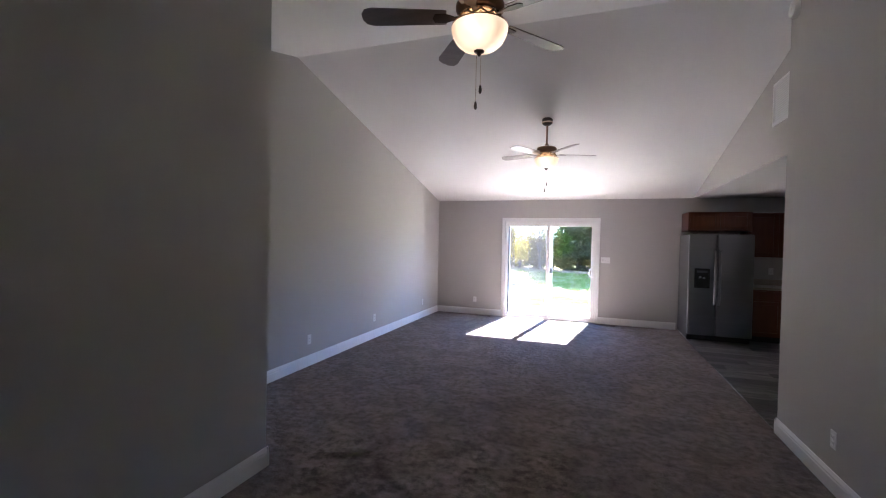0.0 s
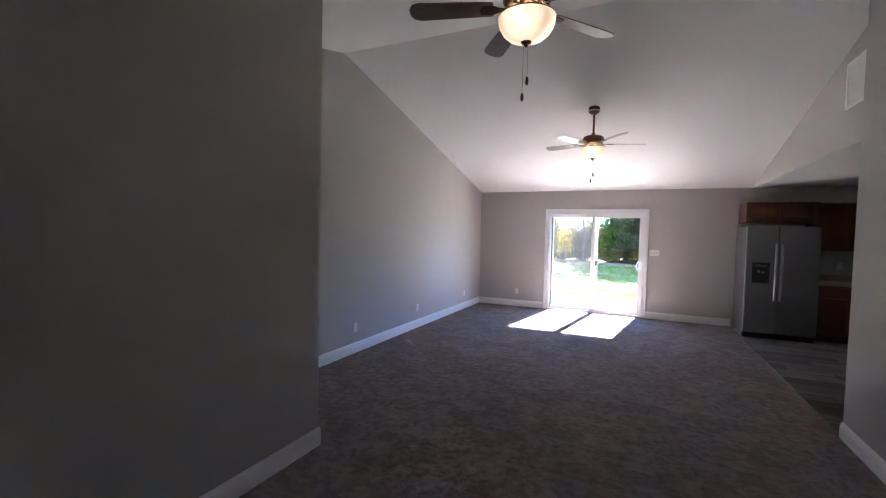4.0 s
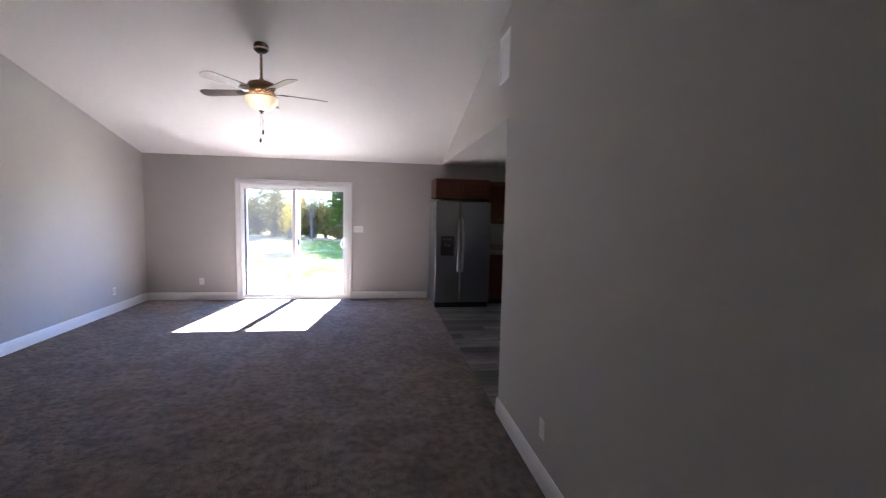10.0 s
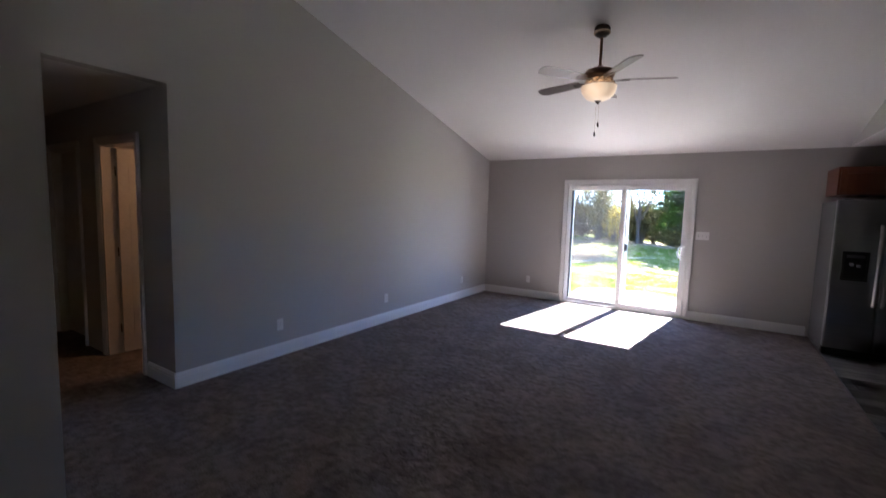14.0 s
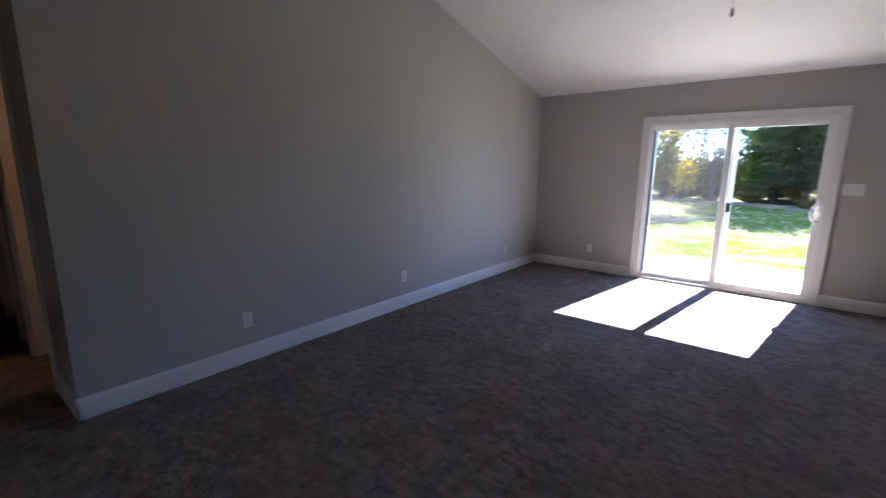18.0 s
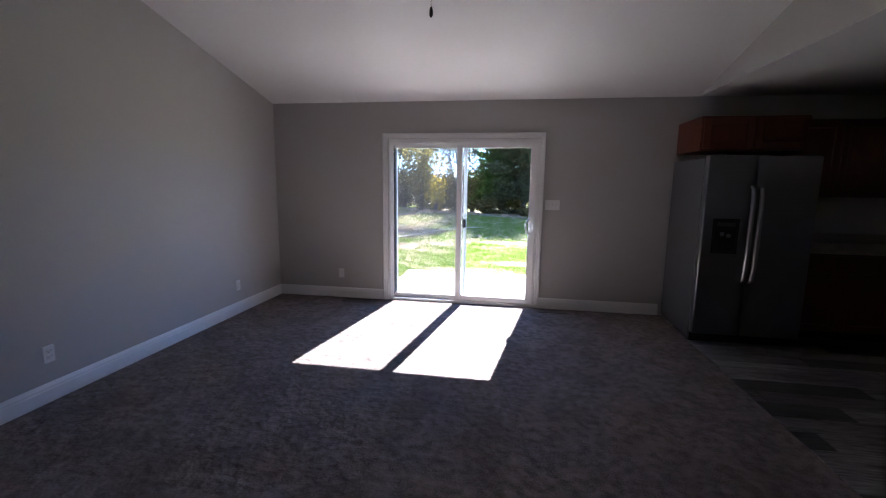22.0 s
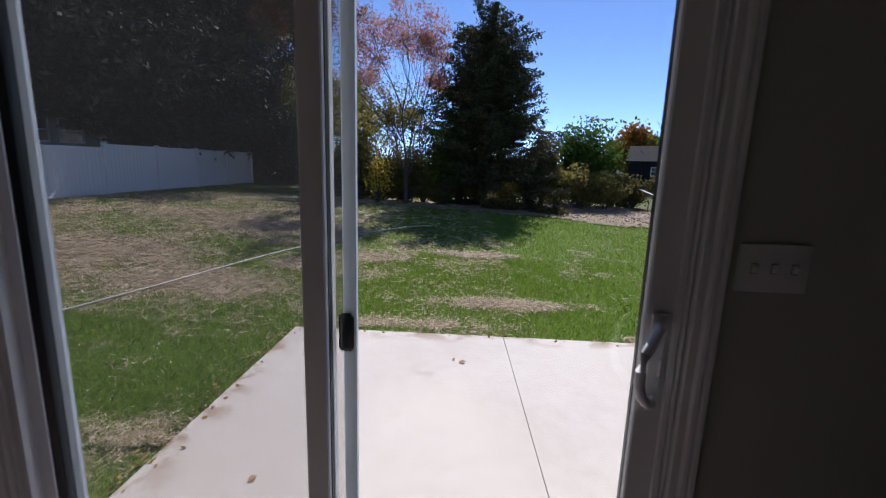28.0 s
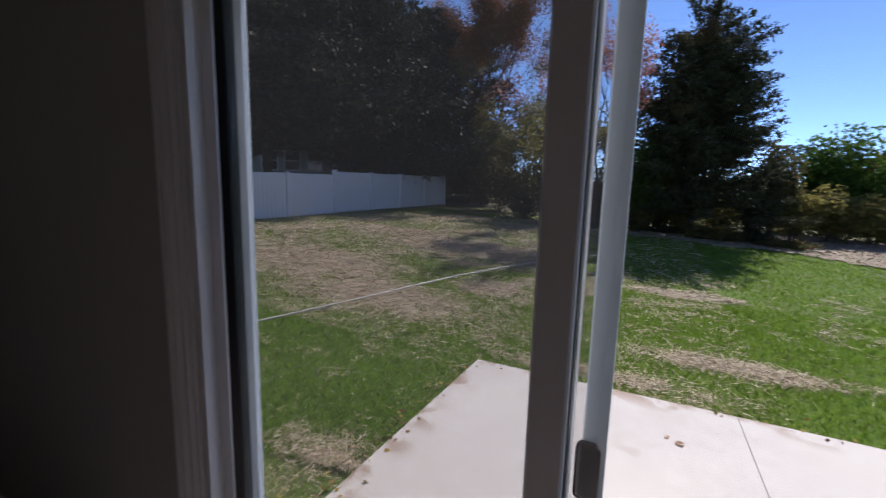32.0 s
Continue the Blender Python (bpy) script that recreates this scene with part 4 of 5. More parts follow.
# ---- leaves and plants ----
def leaf_material(name, colours, through=0.35, rough=0.75):
    """Leaves that differ one from the next, and let some light through."""
    m = bpy.data.materials.new(name)
    m.use_nodes = True
    nt = m.node_tree
    b = nt.nodes["Principled BSDF"]
    b.inputs["Roughness"].default_value, b.inputs["Specular IOR Level"].default_value = rough, 0.10
    geo, ramp = nt.nodes.new("ShaderNodeNewGeometry"), nt.nodes.new("ShaderNodeValToRGB")
    ramp.color_ramp.interpolation = "LINEAR"
    while len(ramp.color_ramp.elements) < len(colours):
        ramp.color_ramp.elements.new(0.5)
    for i, c in enumerate(colours):
        ramp.color_ramp.elements[i].position, ramp.color_ramp.elements[i].color = i / max(1, len(colours) - 1), (*c, 1)
    tl, mx = nt.nodes.new("ShaderNodeBsdfTranslucent"), nt.nodes.new("ShaderNodeMixShader")
    mx.inputs[0].default_value = through
    nt.links.new(geo.outputs["Random Per Island"], ramp.inputs["Fac"])
    nt.links.new(ramp.outputs[0], b.inputs["Base Color"])
    nt.links.new(ramp.outputs[0], tl.inputs["Color"])
    nt.links.new(b.outputs[0], mx.inputs[1])
    nt.links.new(tl.outputs[0], mx.inputs[2])
    nt.links.new(mx.outputs[0], nt.nodes["Material Output"].inputs["Surface"])
    return m


CEDAR = leaf_material("cedar_foliage", [(0.026, 0.030, 0.015), (0.050, 0.053, 0.026), (0.085, 0.083, 0.042)], 0.25)
SPRUCE = leaf_material("spruce_foliage", [(0.020, 0.024, 0.014), (0.040, 0.042, 0.024), (0.066, 0.060, 0.036)], 0.10)
GREEN = leaf_material("green_leaves", [(0.035, 0.075, 0.012), (0.07, 0.13, 0.02), (0.12, 0.18, 0.03)], 0.4)
OLIVE = leaf_material("yellowing_olive_leaves", [(0.09, 0.095, 0.025), (0.19, 0.175, 0.05), (0.30, 0.235, 0.07), (0.15, 0.14, 0.04)], 0.5)
BRUSH = leaf_material("brown_green_brush_leaves", [(0.05, 0.06, 0.02), (0.11, 0.105, 0.035), (0.18, 0.125, 0.055), (0.08, 0.09, 0.025)], 0.45)
PINK = leaf_material("red_maple_leaves", [(0.48, 0.16, 0.17), (0.44, 0.20, 0.19), (0.34, 0.24, 0.14), (0.58, 0.32, 0.30)], 0.45)
MAPLE_LOW = leaf_material("turning_maple_leaves", [(0.12, 0.15, 0.05), (0.26, 0.26, 0.09), (0.28, 0.20, 0.10), (0.10, 0.13, 0.04)], 0.45)
RUST = leaf_material("rust_orange_leaves", [(0.22, 0.07, 0.015), (0.34, 0.12, 0.02), (0.16, 0.09, 0.02), (0.28, 0.16, 0.03)], 0.4)
YELLOW = leaf_material("yellow_leaves", [(0.50, 0.36, 0.03), (0.60, 0.45, 0.05), (0.35, 0.28, 0.04)], 0.4)
GRASS = leaf_material("grass_blades", [(0.080, 0.150, 0.012), (0.140, 0.240, 0.022), (0.185, 0.295, 0.030), (0.240, 0.310, 0.050)], 0.45)
LITTER = leaf_material("brown_and_yellow_litter", [(0.12, 0.06, 0.03), (0.26, 0.13, 0.05), (0.40, 0.30, 0.06), (0.20, 0.10, 0.04)], 0.1)
STRAW = leaf_material("dry_straw", [(0.20, 0.14, 0.09), (0.54, 0.42, 0.27), (0.76, 0.64, 0.45), (0.32, 0.22, 0.13), (0.70, 0.57, 0.39)], 0.1, 0.7)
CHIP = leaf_material("wood_chips", [(0.26, 0.18, 0.12), (0.42, 0.31, 0.22), (0.55, 0.44, 0.34), (0.15, 0.10, 0.07)], 0.0, 0.8)
MULCH = material("mulch_bed", (0.39, 0.28, 0.19), 0.95, scale=3, fine=26, dark=(0.15, 0.10, 0.065), bump=0.02)
rng = np.random.default_rng(7)


def quads(name, centre, size, mat, flat=0.0, aspect=1.6):
    """Many small leaf-shaped four-cornered blades at the given places, each turned at random."""
    n = len(centre)
    a = rng.normal(size=(n, 3))
    a[:, 2] *= 1 - flat
    a /= np.linalg.norm(a, axis=1, keepdims=True)
    b = rng.normal(size=(n, 3))
    b[:, 2] *= 1 - flat
    b -= (a * b).sum(1, keepdims=True) * a
    b /= np.linalg.norm(b, axis=1, keepdims=True) + 1e-9
    s = (np.broadcast_to(size, (n,)) * rng.uniform(0.6, 1.35, n))[:, None]
    pts = np.stack([centre - a * s * aspect / 2, centre + b * s / 2 - a * s * 0.1, centre + a * s * aspect / 2, centre - b * s / 2 - a * s * 0.1], 1).reshape(-1, 3)
    me = bpy.data.meshes.new(name)
    me.vertices.add(4 * n), me.loops.add(4 * n), me.polygons.add(n)
    me.vertices.foreach_set("co", pts.ravel())
    me.loops.foreach_set("vertex_index", np.arange(4 * n))
    me.polygons.foreach_set("loop_start", np.arange(0, 4 * n, 4))
    me.update(calc_edges=True)
    me.materials.append(mat)
    return me


def under(name, me, parent, label=""):
    o = new(name, me)
    o.parent = parent
    if label:
        o["label"] = label
    return o


def limbs(bm, start, way, length, radius, depth, tips, spread=0.5, kids=3, droop=0.0, least=0.0):
    """A limb that bends, thins and forks; tips gathers the ends."""
    pts, rad, p, d = [start], [radius], Vector(start), Vector(way).normalized()
    for i in range(3):
        d = (d + Vector(rng.normal(size=3)) * 0.13 + Vector((0, 0, 0.05 - droop))).normalized()
        p = p + d * length / 3
        pts.append(p.copy()), rad.append(max(least, radius * (1 - 0.22 * (i + 1))))
    tube(bm, pts, rad, 6 if depth > 1 else 4)
    if depth == 0:
        tips.append(pts[-1]), tips.append(pts[-2])
        return
    for k in range(kids):
        at = pts[2] if k == 0 else pts[3]
        side = Vector(rng.normal(size=3))
        side = (side - side.dot(d) * d).normalized()
        limbs(bm, at, d + side * spread * rng.uniform(0.7, 1.5), length * rng.uniform(0.6, 0.82), radius * 0.5, depth - 1, tips, spread, kids, droop, least)


def broadleaf(x, y, h, mat, label, leaves=6000, size=0.13, depth=3, cluster=0.45, trunk=0.35, spread=0.5, radius=None, low=None, name="tree", bare=False, kids=3, least=0.0, reach=99.0):
    z = ground_z(x, y) - 0.05
    t = thing(name, x, y, z, label, "tree")
    bm, tips = bmesh.new(), []
    r = radius or h * 0.014
    fork = h * trunk
    tube(bm, [(0, 0, 0), (0.02 * h * 0.2, 0, fork * 0.5), (0, 0.01, fork)], [r * 1.25, r, r * 0.9], 8)
    for k in range(kids + 1):
        a = 2 * math.pi * (k + rng.uniform(-0.2, 0.2)) / (kids + 1)
        limbs(bm, Vector((0, 0.01, fork * rng.uniform(0.75, 1.0))), Vector((math.cos(a) * spread, math.sin(a) * spread, 1)), h * (1 - trunk) * 0.36, r * 0.6, depth - 1, tips, spread, kids, 0.0, least)
    limbs(bm, Vector((0, 0.01, fork)), Vector((0, 0, 1)), h * (1 - trunk) * 0.44, r * 0.8, depth - 1, tips, spread * 0.8, kids, 0.0, least)
    part("trunk", bm, BARK, t, smooth=True)
    if not bare:
        tips = np.array([tuple(p) for p in tips])
        pick = tips[rng.integers(0, len(tips), leaves)] + np.clip(rng.normal(size=(leaves, 3)), -1.6, 1.6) * cluster * np.array([1, 1, 0.8])
        pick = pick[(pick[:, 2] > 0.1) & (np.hypot(pick[:, 0], pick[:, 1]) < reach)]
        if low is not None:
            under("crown", quads("crown", pick[pick[:, 2] > h * 0.64], size, mat), t)
            under("crown", quads("crown", pick[pick[:, 2] <= h * 0.64], size, low), t, "green and yellow lower leaves")
        else:
            under("crown", quads("crown", pick, size, mat), t)
    return t


def conifer(x, y, h, width, mat, label, branches=420, per=70, size=0.10, base=0.03, power=0.75, ragged=0.35, fluff=0.13, thin=0.0):
    """Whorls of boughs of uneven length, each carrying sprays of needles."""
    z = ground_z(x, y) - 0.05
    t = thing("conifer", x, y, z, label, "tree")
    bm = bmesh.new()
    tube(bm, [(0, 0, 0), (0.03, 0, h * 0.4), (0, 0.02, h * 0.97)], [h * 0.017, h * 0.012, 0.012], 8)
    spots = []
    for k in range(branches):
        u = 1 - (1 - base) * math.sqrt(rng.uniform())
        if u < thin and k % 5:
            continue
        a = rng.uniform(0, 2 * math.pi)
        reach = width / 2 * min(1.0, (1 - u) / 0.9 + 0.02) ** power * min(1.0, u / 0.12 + 0.6)
        reach *= max(0.35, 1 + ragged * (rng.normal() * 0.55 + 1.2 * noise.noise((1.3 * math.cos(a) + x, 1.3 * math.sin(a) + y, u * h * 0.9))))
        reach = max(reach, 0.10)
        rise = rng.uniform(-0.15, 0.45) * (0.4 + u)
        d = Vector((math.cos(a), math.sin(a), rise)).normalized()
        root = Vector((0, 0, max(0.2, u * h - 0.2 * reach)))
        end = root + d * reach + Vector((0, 0, 0.12 * reach))
        if k % 3 == 0:
            tube(bm, [root, (root + end) / 2 - Vector((0, 0, 0.04 * reach)), end], [0.012 + 0.012 * reach, 0.010 + 0.006 * reach, 0.004], 4)
        n = int(per * (0.35 + reach / (width / 2)))
        f = rng.uniform(0.12, 1.0, n) ** 0.8
        thick = fluff * (0.5 + 0.9 * np.sin(np.pi * np.clip(f, 0, 1))) * (0.5 + 0.35 * reach)
        p = np.array(root)[None] + np.outer(f, np.array(end - root)) + rng.normal(size=(n, 3)) * thick[:, None] * np.array([1, 1, 0.55])
        spots.append(p)
    part("trunk", bm, BARK, t, smooth=True)
    c = np.concatenate(spots)
    under("crown", quads("crown", c[c[:, 2] > 0.05], size, mat, 0.0, 2.6), t)
    return t


def shrub(x, y, rx, ry, h, mat, label, leaves=3500, size=0.10, name="shrub", stems=14):
    z = ground_z(x, y) - 0.03
    t = thing(name, x, y, z, label, "shrub")
    bm = bmesh.new()
    ends = []
    for k in range(stems):
        a, q = rng.uniform(0, 2 * np.pi), rng.uniform(0.2, 0.95)
        e = Vector((rx * q * math.cos(a), ry * q * math.sin(a), h * rng.uniform(0.55, 1.0) * (1 - 0.4 * q * q)))
        m = Vector((e.x * 0.35, e.y * 0.35, e.z * 0.55))
        tube(bm, [(e.x * 0.12, e.y * 0.12, 0), m, e], [0.022, 0.014, 0.005], 5)
        ends += [e, (e + m) / 2, m]
    part("stems", bm, BARK, t)
    ends = np.array([tuple(e) for e in ends])
    c = ends[rng.integers(0, len(ends), leaves)] + np.clip(rng.normal(size=(leaves, 3)), -1.7, 1.4) * np.array([rx, ry, h * 0.7]) * 0.16
    c = c[c[:, 2] > 0.04]
    under("leaves", quads("leaves", c, size, mat), t)
    return t


# the big cedar and what stands round it
for x, y, w, h in ((-3.4, 26.5, 2.6, 2.8), (0.6, 25.0, 2.6, 2.6), (4.6, 25.5, 2.6, 3.0), (2.6, 22.4, 1.8, 2.2), (-1.6, 23.4, 1.8, 2.0), (7.6, 26.4, 2.2, 2.6)):
    shrub(x, y, w, 1.2, h, OLIVE if y < 23 else BRUSH, "tangled brown-green brush behind the cedar", 3600, 0.10, stems=20)
conifer(3.60, 18.97, 8.85, 4.7, CEDAR, "tall dark cedar with dense uneven foliage", 960, 150, 0.058, 0.15, 0.38, 0.50, 0.11, 0.36)
broadleaf(0.15, 17.3, 7.4, PINK, "young maple with thin reddish autumn leaves", 20000, 0.056, 5, 0.17, 0.16, 0.34, 0.085, MAPLE_LOW, reach=2.0)
shrub(0.2, 17.9, 1.4, 1.0, 3.3, BRUSH, "dense brown-green shrub under the maple", 4200, 0.075)
shrub(1.6, 18.2, 1.4, 1.0, 4.2, GREEN, "dense leafy green shrub beside the cedar", 5200, 0.070)
shrub(5.9, 19.8, 1.1, 1.0, 3.4, CEDAR, "dark evergreen shrub beside the cedar", 4500, 0.07)
shrub(6.5, 21.0, 0.9, 0.8, 3.9, BRUSH, "upright brown-green shrub behind the mulch", 3000, 0.11)
shrub(2.4, 21.6, 1.6, 0.8, 1.9, GREEN, "low yellow-green brush below the cedar", 2600, 0.08)
shrub(4.9, 21.8, 1.4, 0.8, 2.3, OLIVE, "low yellow-green brush below the cedar", 2600, 0.08)
shrub(7.3, 21.0, 1.5, 1.0, 2.7, OLIVE, "yellow-green brush at the back of the yard", 3800, 0.10)
shrub(8.7, 22.0, 1.6, 1.0, 2.4, OLIVE, "yellow-green brush at the back of the yard", 3600, 0.10)
shrub(10.4, 23.2, 1.5, 1.0, 2.0, OLIVE, "low brown brush at the back of the yard", 3000, 0.10)
shrub(9.9, 25.6, 2.4, 1.8, 4.9, GREEN, "large leafy green bush", 14000, 0.12, stems=40)
shrub(-1.9, 17.5, 1.4, 1.0, 4.2, OLIVE, "tall overgrown yellow-green shrub", 3000, 0.09)
shrub(-1.0, 17.1, 0.6, 0.45, 2.3, YELLOW, "small bright yellow shrub", 700, 0.075)
shrub(-3.6, 19.2, 1.6, 1.1, 3.2, BRUSH, "brown-green brush along the yard's edge", 2600, 0.09)
shrub(-5.6, 22.0, 1.7, 1.2, 3.0, BRUSH, "brown-green brush along the yard's edge", 2600, 0.09)
shrub(-7.6, 24.6, 1.7, 1.2, 3.4, BRUSH, "brown-green brush along the yard's edge", 2600, 0.09)
shrub(-11.2, 26.6, 1.6, 1.2, 3.2, BRUSH, "brown-green brush at the end of the fence", 4000, 0.11)
shrub(-12.6, 23.6, 1.8, 1.4, 3.6, BRUSH, "brown-green brush behind the white fence", 4200, 0.10)
shrub(-10.6, 23.8, 1.6, 1.3, 3.6, BRUSH, "brown-green brush behind the white fence", 4200, 0.10)
shrub(-9.2, 26.2, 1.6, 1.2, 3.4, BRUSH, "brown-green brush at the end of the fence", 4200, 0.11)
broadleaf(-3.2, 20.6, 5.3, OLIVE, "slender tree with yellowing leaves", 5500, 0.08, 4, 0.26, 0.25, 0.5)
broadleaf(-5.0, 24.5, 6.4, MAPLE_LOW, "slender tree with turning leaves", 5500, 0.09, 4, 0.26, 0.25, 0.5)
broadleaf(-0.9, 21.5, 5.2, OLIVE, "slender tree with yellowing leaves", 4500, 0.08, 4, 0.26, 0.25, 0.5)
broadleaf(-8.9, 27.0, 14.5, RUST, "tall narrow tree in rust-coloured leaf", 56000, 0.080, 4, 0.42, 0.06, 0.17, 0.17, OLIVE)
shrub(-8.0, 26.3, 1.9, 1.3, 6.5, OLIVE, "tall yellow-green brush below the rust-coloured tree", 9000, 0.10)
conifer(-10.4, 30.5, 14.0, 6.0, SPRUCE, "big dark spruce behind the white fence", 300, 90, 0.11, 0.05, 0.5, 0.35, 0.2)
broadleaf(-6.3, 26.5, 9.0, PINK, "thin tree with sparse reddish leaves", 1800, 0.10, 4, 0.2, 0.22, 0.32, 0.06)
for x, y, h, w, n in ((-13.4, 8.2, 8.6, 7.0, 380), (-12.5, 12.4, 11.0, 8.6, 500), (-12.0, 16.6, 12.6, 9.2, 560), (-11.6, 20.6, 11.6, 8.2, 500), (-14.5, 3.6, 10.0, 6.0, 240), (-12.0, 25.0, 13.0, 6.0, 380)):
    conifer(x, y, h, w, SPRUCE, "big dark spruce behind the white fence", n, 175, 0.105, 0.31 if 8 < y < 17 else 0.19, 0.5, 0.40, 0.18)

for x, y, w, h, mat, n in ((5.7, 20.3, 1.1, 3.0, CEDAR, 3200), (2.3, 20.2, 1.0, 2.5, CEDAR, 2600), (4.6, 20.4, 0.8, 1.5, OLIVE, 1500), (3.4, 20.3, 0.8, 1.3, OLIVE, 1300)):
    shrub(x, y, w, 0.8, h, mat, "shaded brush behind the cedar's trunk", n, 0.075, stems=18)
for x, y, h in ((13.9, 19.4, 1.0), (13.8, 21.4, 1.2), (14.2, 23.4, 1.3), (13.2, 26.6, 1.5), (11.9, 26.4, 1.4)):
    shrub(x, y, 0.9, 1.0, h, BRUSH, "low brown brush along the pipe fence", 1700, 0.085)

# low undergrowth along the back of the lawn
for i in range(11):
    x = -3.0 + 0.95 * i
    shrub(x, 18.5 + 0.5 * math.sin(2.3 * i), 0.9, 0.7, (1.0 if x < 2.4 else 0.5) * (1.0 + 0.35 * math.sin(1.7 * i + 1)), BRUSH if i % 3 else CEDAR, "low dark undergrowth on the mulch", 1500, 0.07, stems=18)

# ---- white fence ----
fence = thing("fence", -9.1, 7.84, 0, "tall white vinyl privacy fence with square posts", "fence")
ax, ay, bx, by = -9.05, -6.6, -9.05, 22.2
run = math.hypot(bx - ax, by - ay)
count = round(run / 2.4)
yaw = math.atan2(by - ay, bx - ax)
step = run / count
post_me = panel_me = cap_me = None
for i in range(count + 1):
    px, py = ax + (bx - ax) * i / count, ay + (by - ay) * i / count
    z = ground_z(px, py) - 0.04 - (0.12 if py < 12.0 else 0.0)
    if post_me is None:
        post_me = as_mesh("post", cells(-0.062, -0.062, 0, 0.062, 0.062, 1.70, 0.004), FENCE_WHITE)
        bm = bmesh.new()
        box(bm, -0.072, -0.072, 1.70, 0.072, 0.072, 1.715, 0.003)
        prism(bm, [(-0.066, 1.715), (0.066, 1.715), (0.0, 1.745)], "y", -0.066, 0.066)
        cap_me = as_mesh("post_cap", bm, FENCE_WHITE)
        bm = bmesh.new()
        box(bm, 0.06, -0.024, 0.08, step - 0.06, 0.024, 0.22, 0.004), box(bm, 0.06, -0.024, 1.54, step - 0.06, 0.024, 1.68, 0.004)
        n = 14
        bw = (step - 0.12) / n
        for k in range(n):
            box(bm, 0.06 + k * bw + 0.002, -0.012, 0.20, 0.06 + (k + 1) * bw - 0.002, 0.012, 1.56, 0.004)
        panel_me = as_mesh("panel", bm, FENCE_WHITE)
    o = new("post", post_me)
    o.parent, o.location, o.rotation_euler = fence, (px + 9.1, py - 7.84, z), (0, 0, yaw)
    c = new("post_cap", cap_me)
    c.parent = o
    if i < count:
        z1 = ground_z(ax + (bx - ax) * (i + 1) / count, ay + (by - ay) * (i + 1) / count) - 0.04 - (0.12 if py < 12.0 else 0.0)
        o = new("panel", panel_me)
        o.parent, o.location, o.rotation_euler = fence, (px + 9.1, py - 7.84, z), (0, -math.atan2(z1 - z, step), yaw)

# ---- buildings beyond ----
SIDING = material("dark_slate_siding", (0.021, 0.021, 0.026), 0.9, scale=2, fine=20, spec=0.1)
ROOF = material("weathered_grey_shingles", (0.042, 0.036, 0.037), 0.95, scale=3, fine=30, dark=(0.024, 0.021, 0.021), bump=0.01, spec=0.1)
PALE_BOARD = material("pale_stand_in_board", (0.30, 0.31, 0.31), 0.6)
SHED_WALL = material("tan_grey_painted_boards", (0.15, 0.130, 0.117), 0.8, scale=2, fine=30)
SHED_TRIM = material("brown_painted_trim", (0.06, 0.045, 0.04), 0.7)
PALE_SIDING = material("pale_lap_siding", (0.40, 0.42, 0.46), 0.7, scale=2, fine=30)
WINDOW_DARK = material("dark_window_pane", (0.02, 0.025, 0.03), 0.08, scale=2, fine=10)


def house(x, y, z, turn, w, d, eave, rise, wall_mat, windows, label, over=0.35, chimney=None, name="house"):
    """A gabled house: the ridge runs along its width; windows (side, u, v, w, h) on the front or the two ends."""
    h = thing(name, x, y, z, label, "house")
    h.rotation_euler = (0, 0, radians(turn))
    bm = bmesh.new()
    prism(bm, [(0, 0), (d, 0), (d, eave), (d / 2, eave + rise), (0, eave)], "x", 0, w)
    wl = part("wall", bm, wall_mat, h)
    n = int(eave / 0.18)
    for i in range(n):
        part("lap_board", cells(-0.02, -0.022, 0.18 * i + 0.012, w + 0.02, -0.002, 0.18 * (i + 1)), wall_mat, wl)
    for k in (0, 1):
        bm = bmesh.new()
        s = rise / (d / 2)
        e = (-over, eave - over * s)
        prism(bm, [e, (d / 2, eave + rise), (d / 2, eave + rise + 0.14), (e[0], e[1] + 0.14)], "x", -over, w + over)
        if k:
            bmesh.ops.transform(bm, matrix=Matrix.Translation((0, d, 0)) @ Matrix.Diagonal((1, -1, 1, 1)), verts=bm.verts)
            bmesh.ops.recalc_face_normals(bm, faces=bm.faces)
        part("roof", bm, ROOF, h)
    for side, u, v, ww, wh in windows:
        bm = bmesh.new()
        if side == "front":
            ring(bm, u, u + ww, v, v + wh, -0.06, -0.02, 0.07, 0.07, 0.07, 0.07)
            box(bm, u + 0.07, -0.055, v + wh / 2 - 0.025, u + ww - 0.07, -0.025, v + wh / 2 + 0.025)
            pane = cells(u + 0.06, -0.035, v + 0.06, u + ww - 0.06, -0.024, v + wh - 0.06)
        else:
            ring(bm, u, u + ww, v, v + wh, -0.06, -0.02, 0.07, 0.07, 0.07, 0.07)
            pane = cells(u + 0.06, -0.035, v + 0.06, u + ww - 0.06, -0.024, v + wh - 0.06)
            for b in (bm, pane):
                bmesh.ops.rotate(b, verts=b.verts, cent=(0, 0, 0), matrix=Matrix.Rotation(radians(-90), 3, "Z"))
                bmesh.ops.translate(b, verts=b.verts, vec=(0, d, 0))
        wd = part("window", bm, TRIM, h)
        part("pane", pane, WINDOW_DARK, wd)
    if chimney:
        part("chimney", cells(chimney - 0.5, d * 0.35, eave, chimney + 0.4, d * 0.65, eave + rise + 0.75), SHED_TRIM, h)
    return h


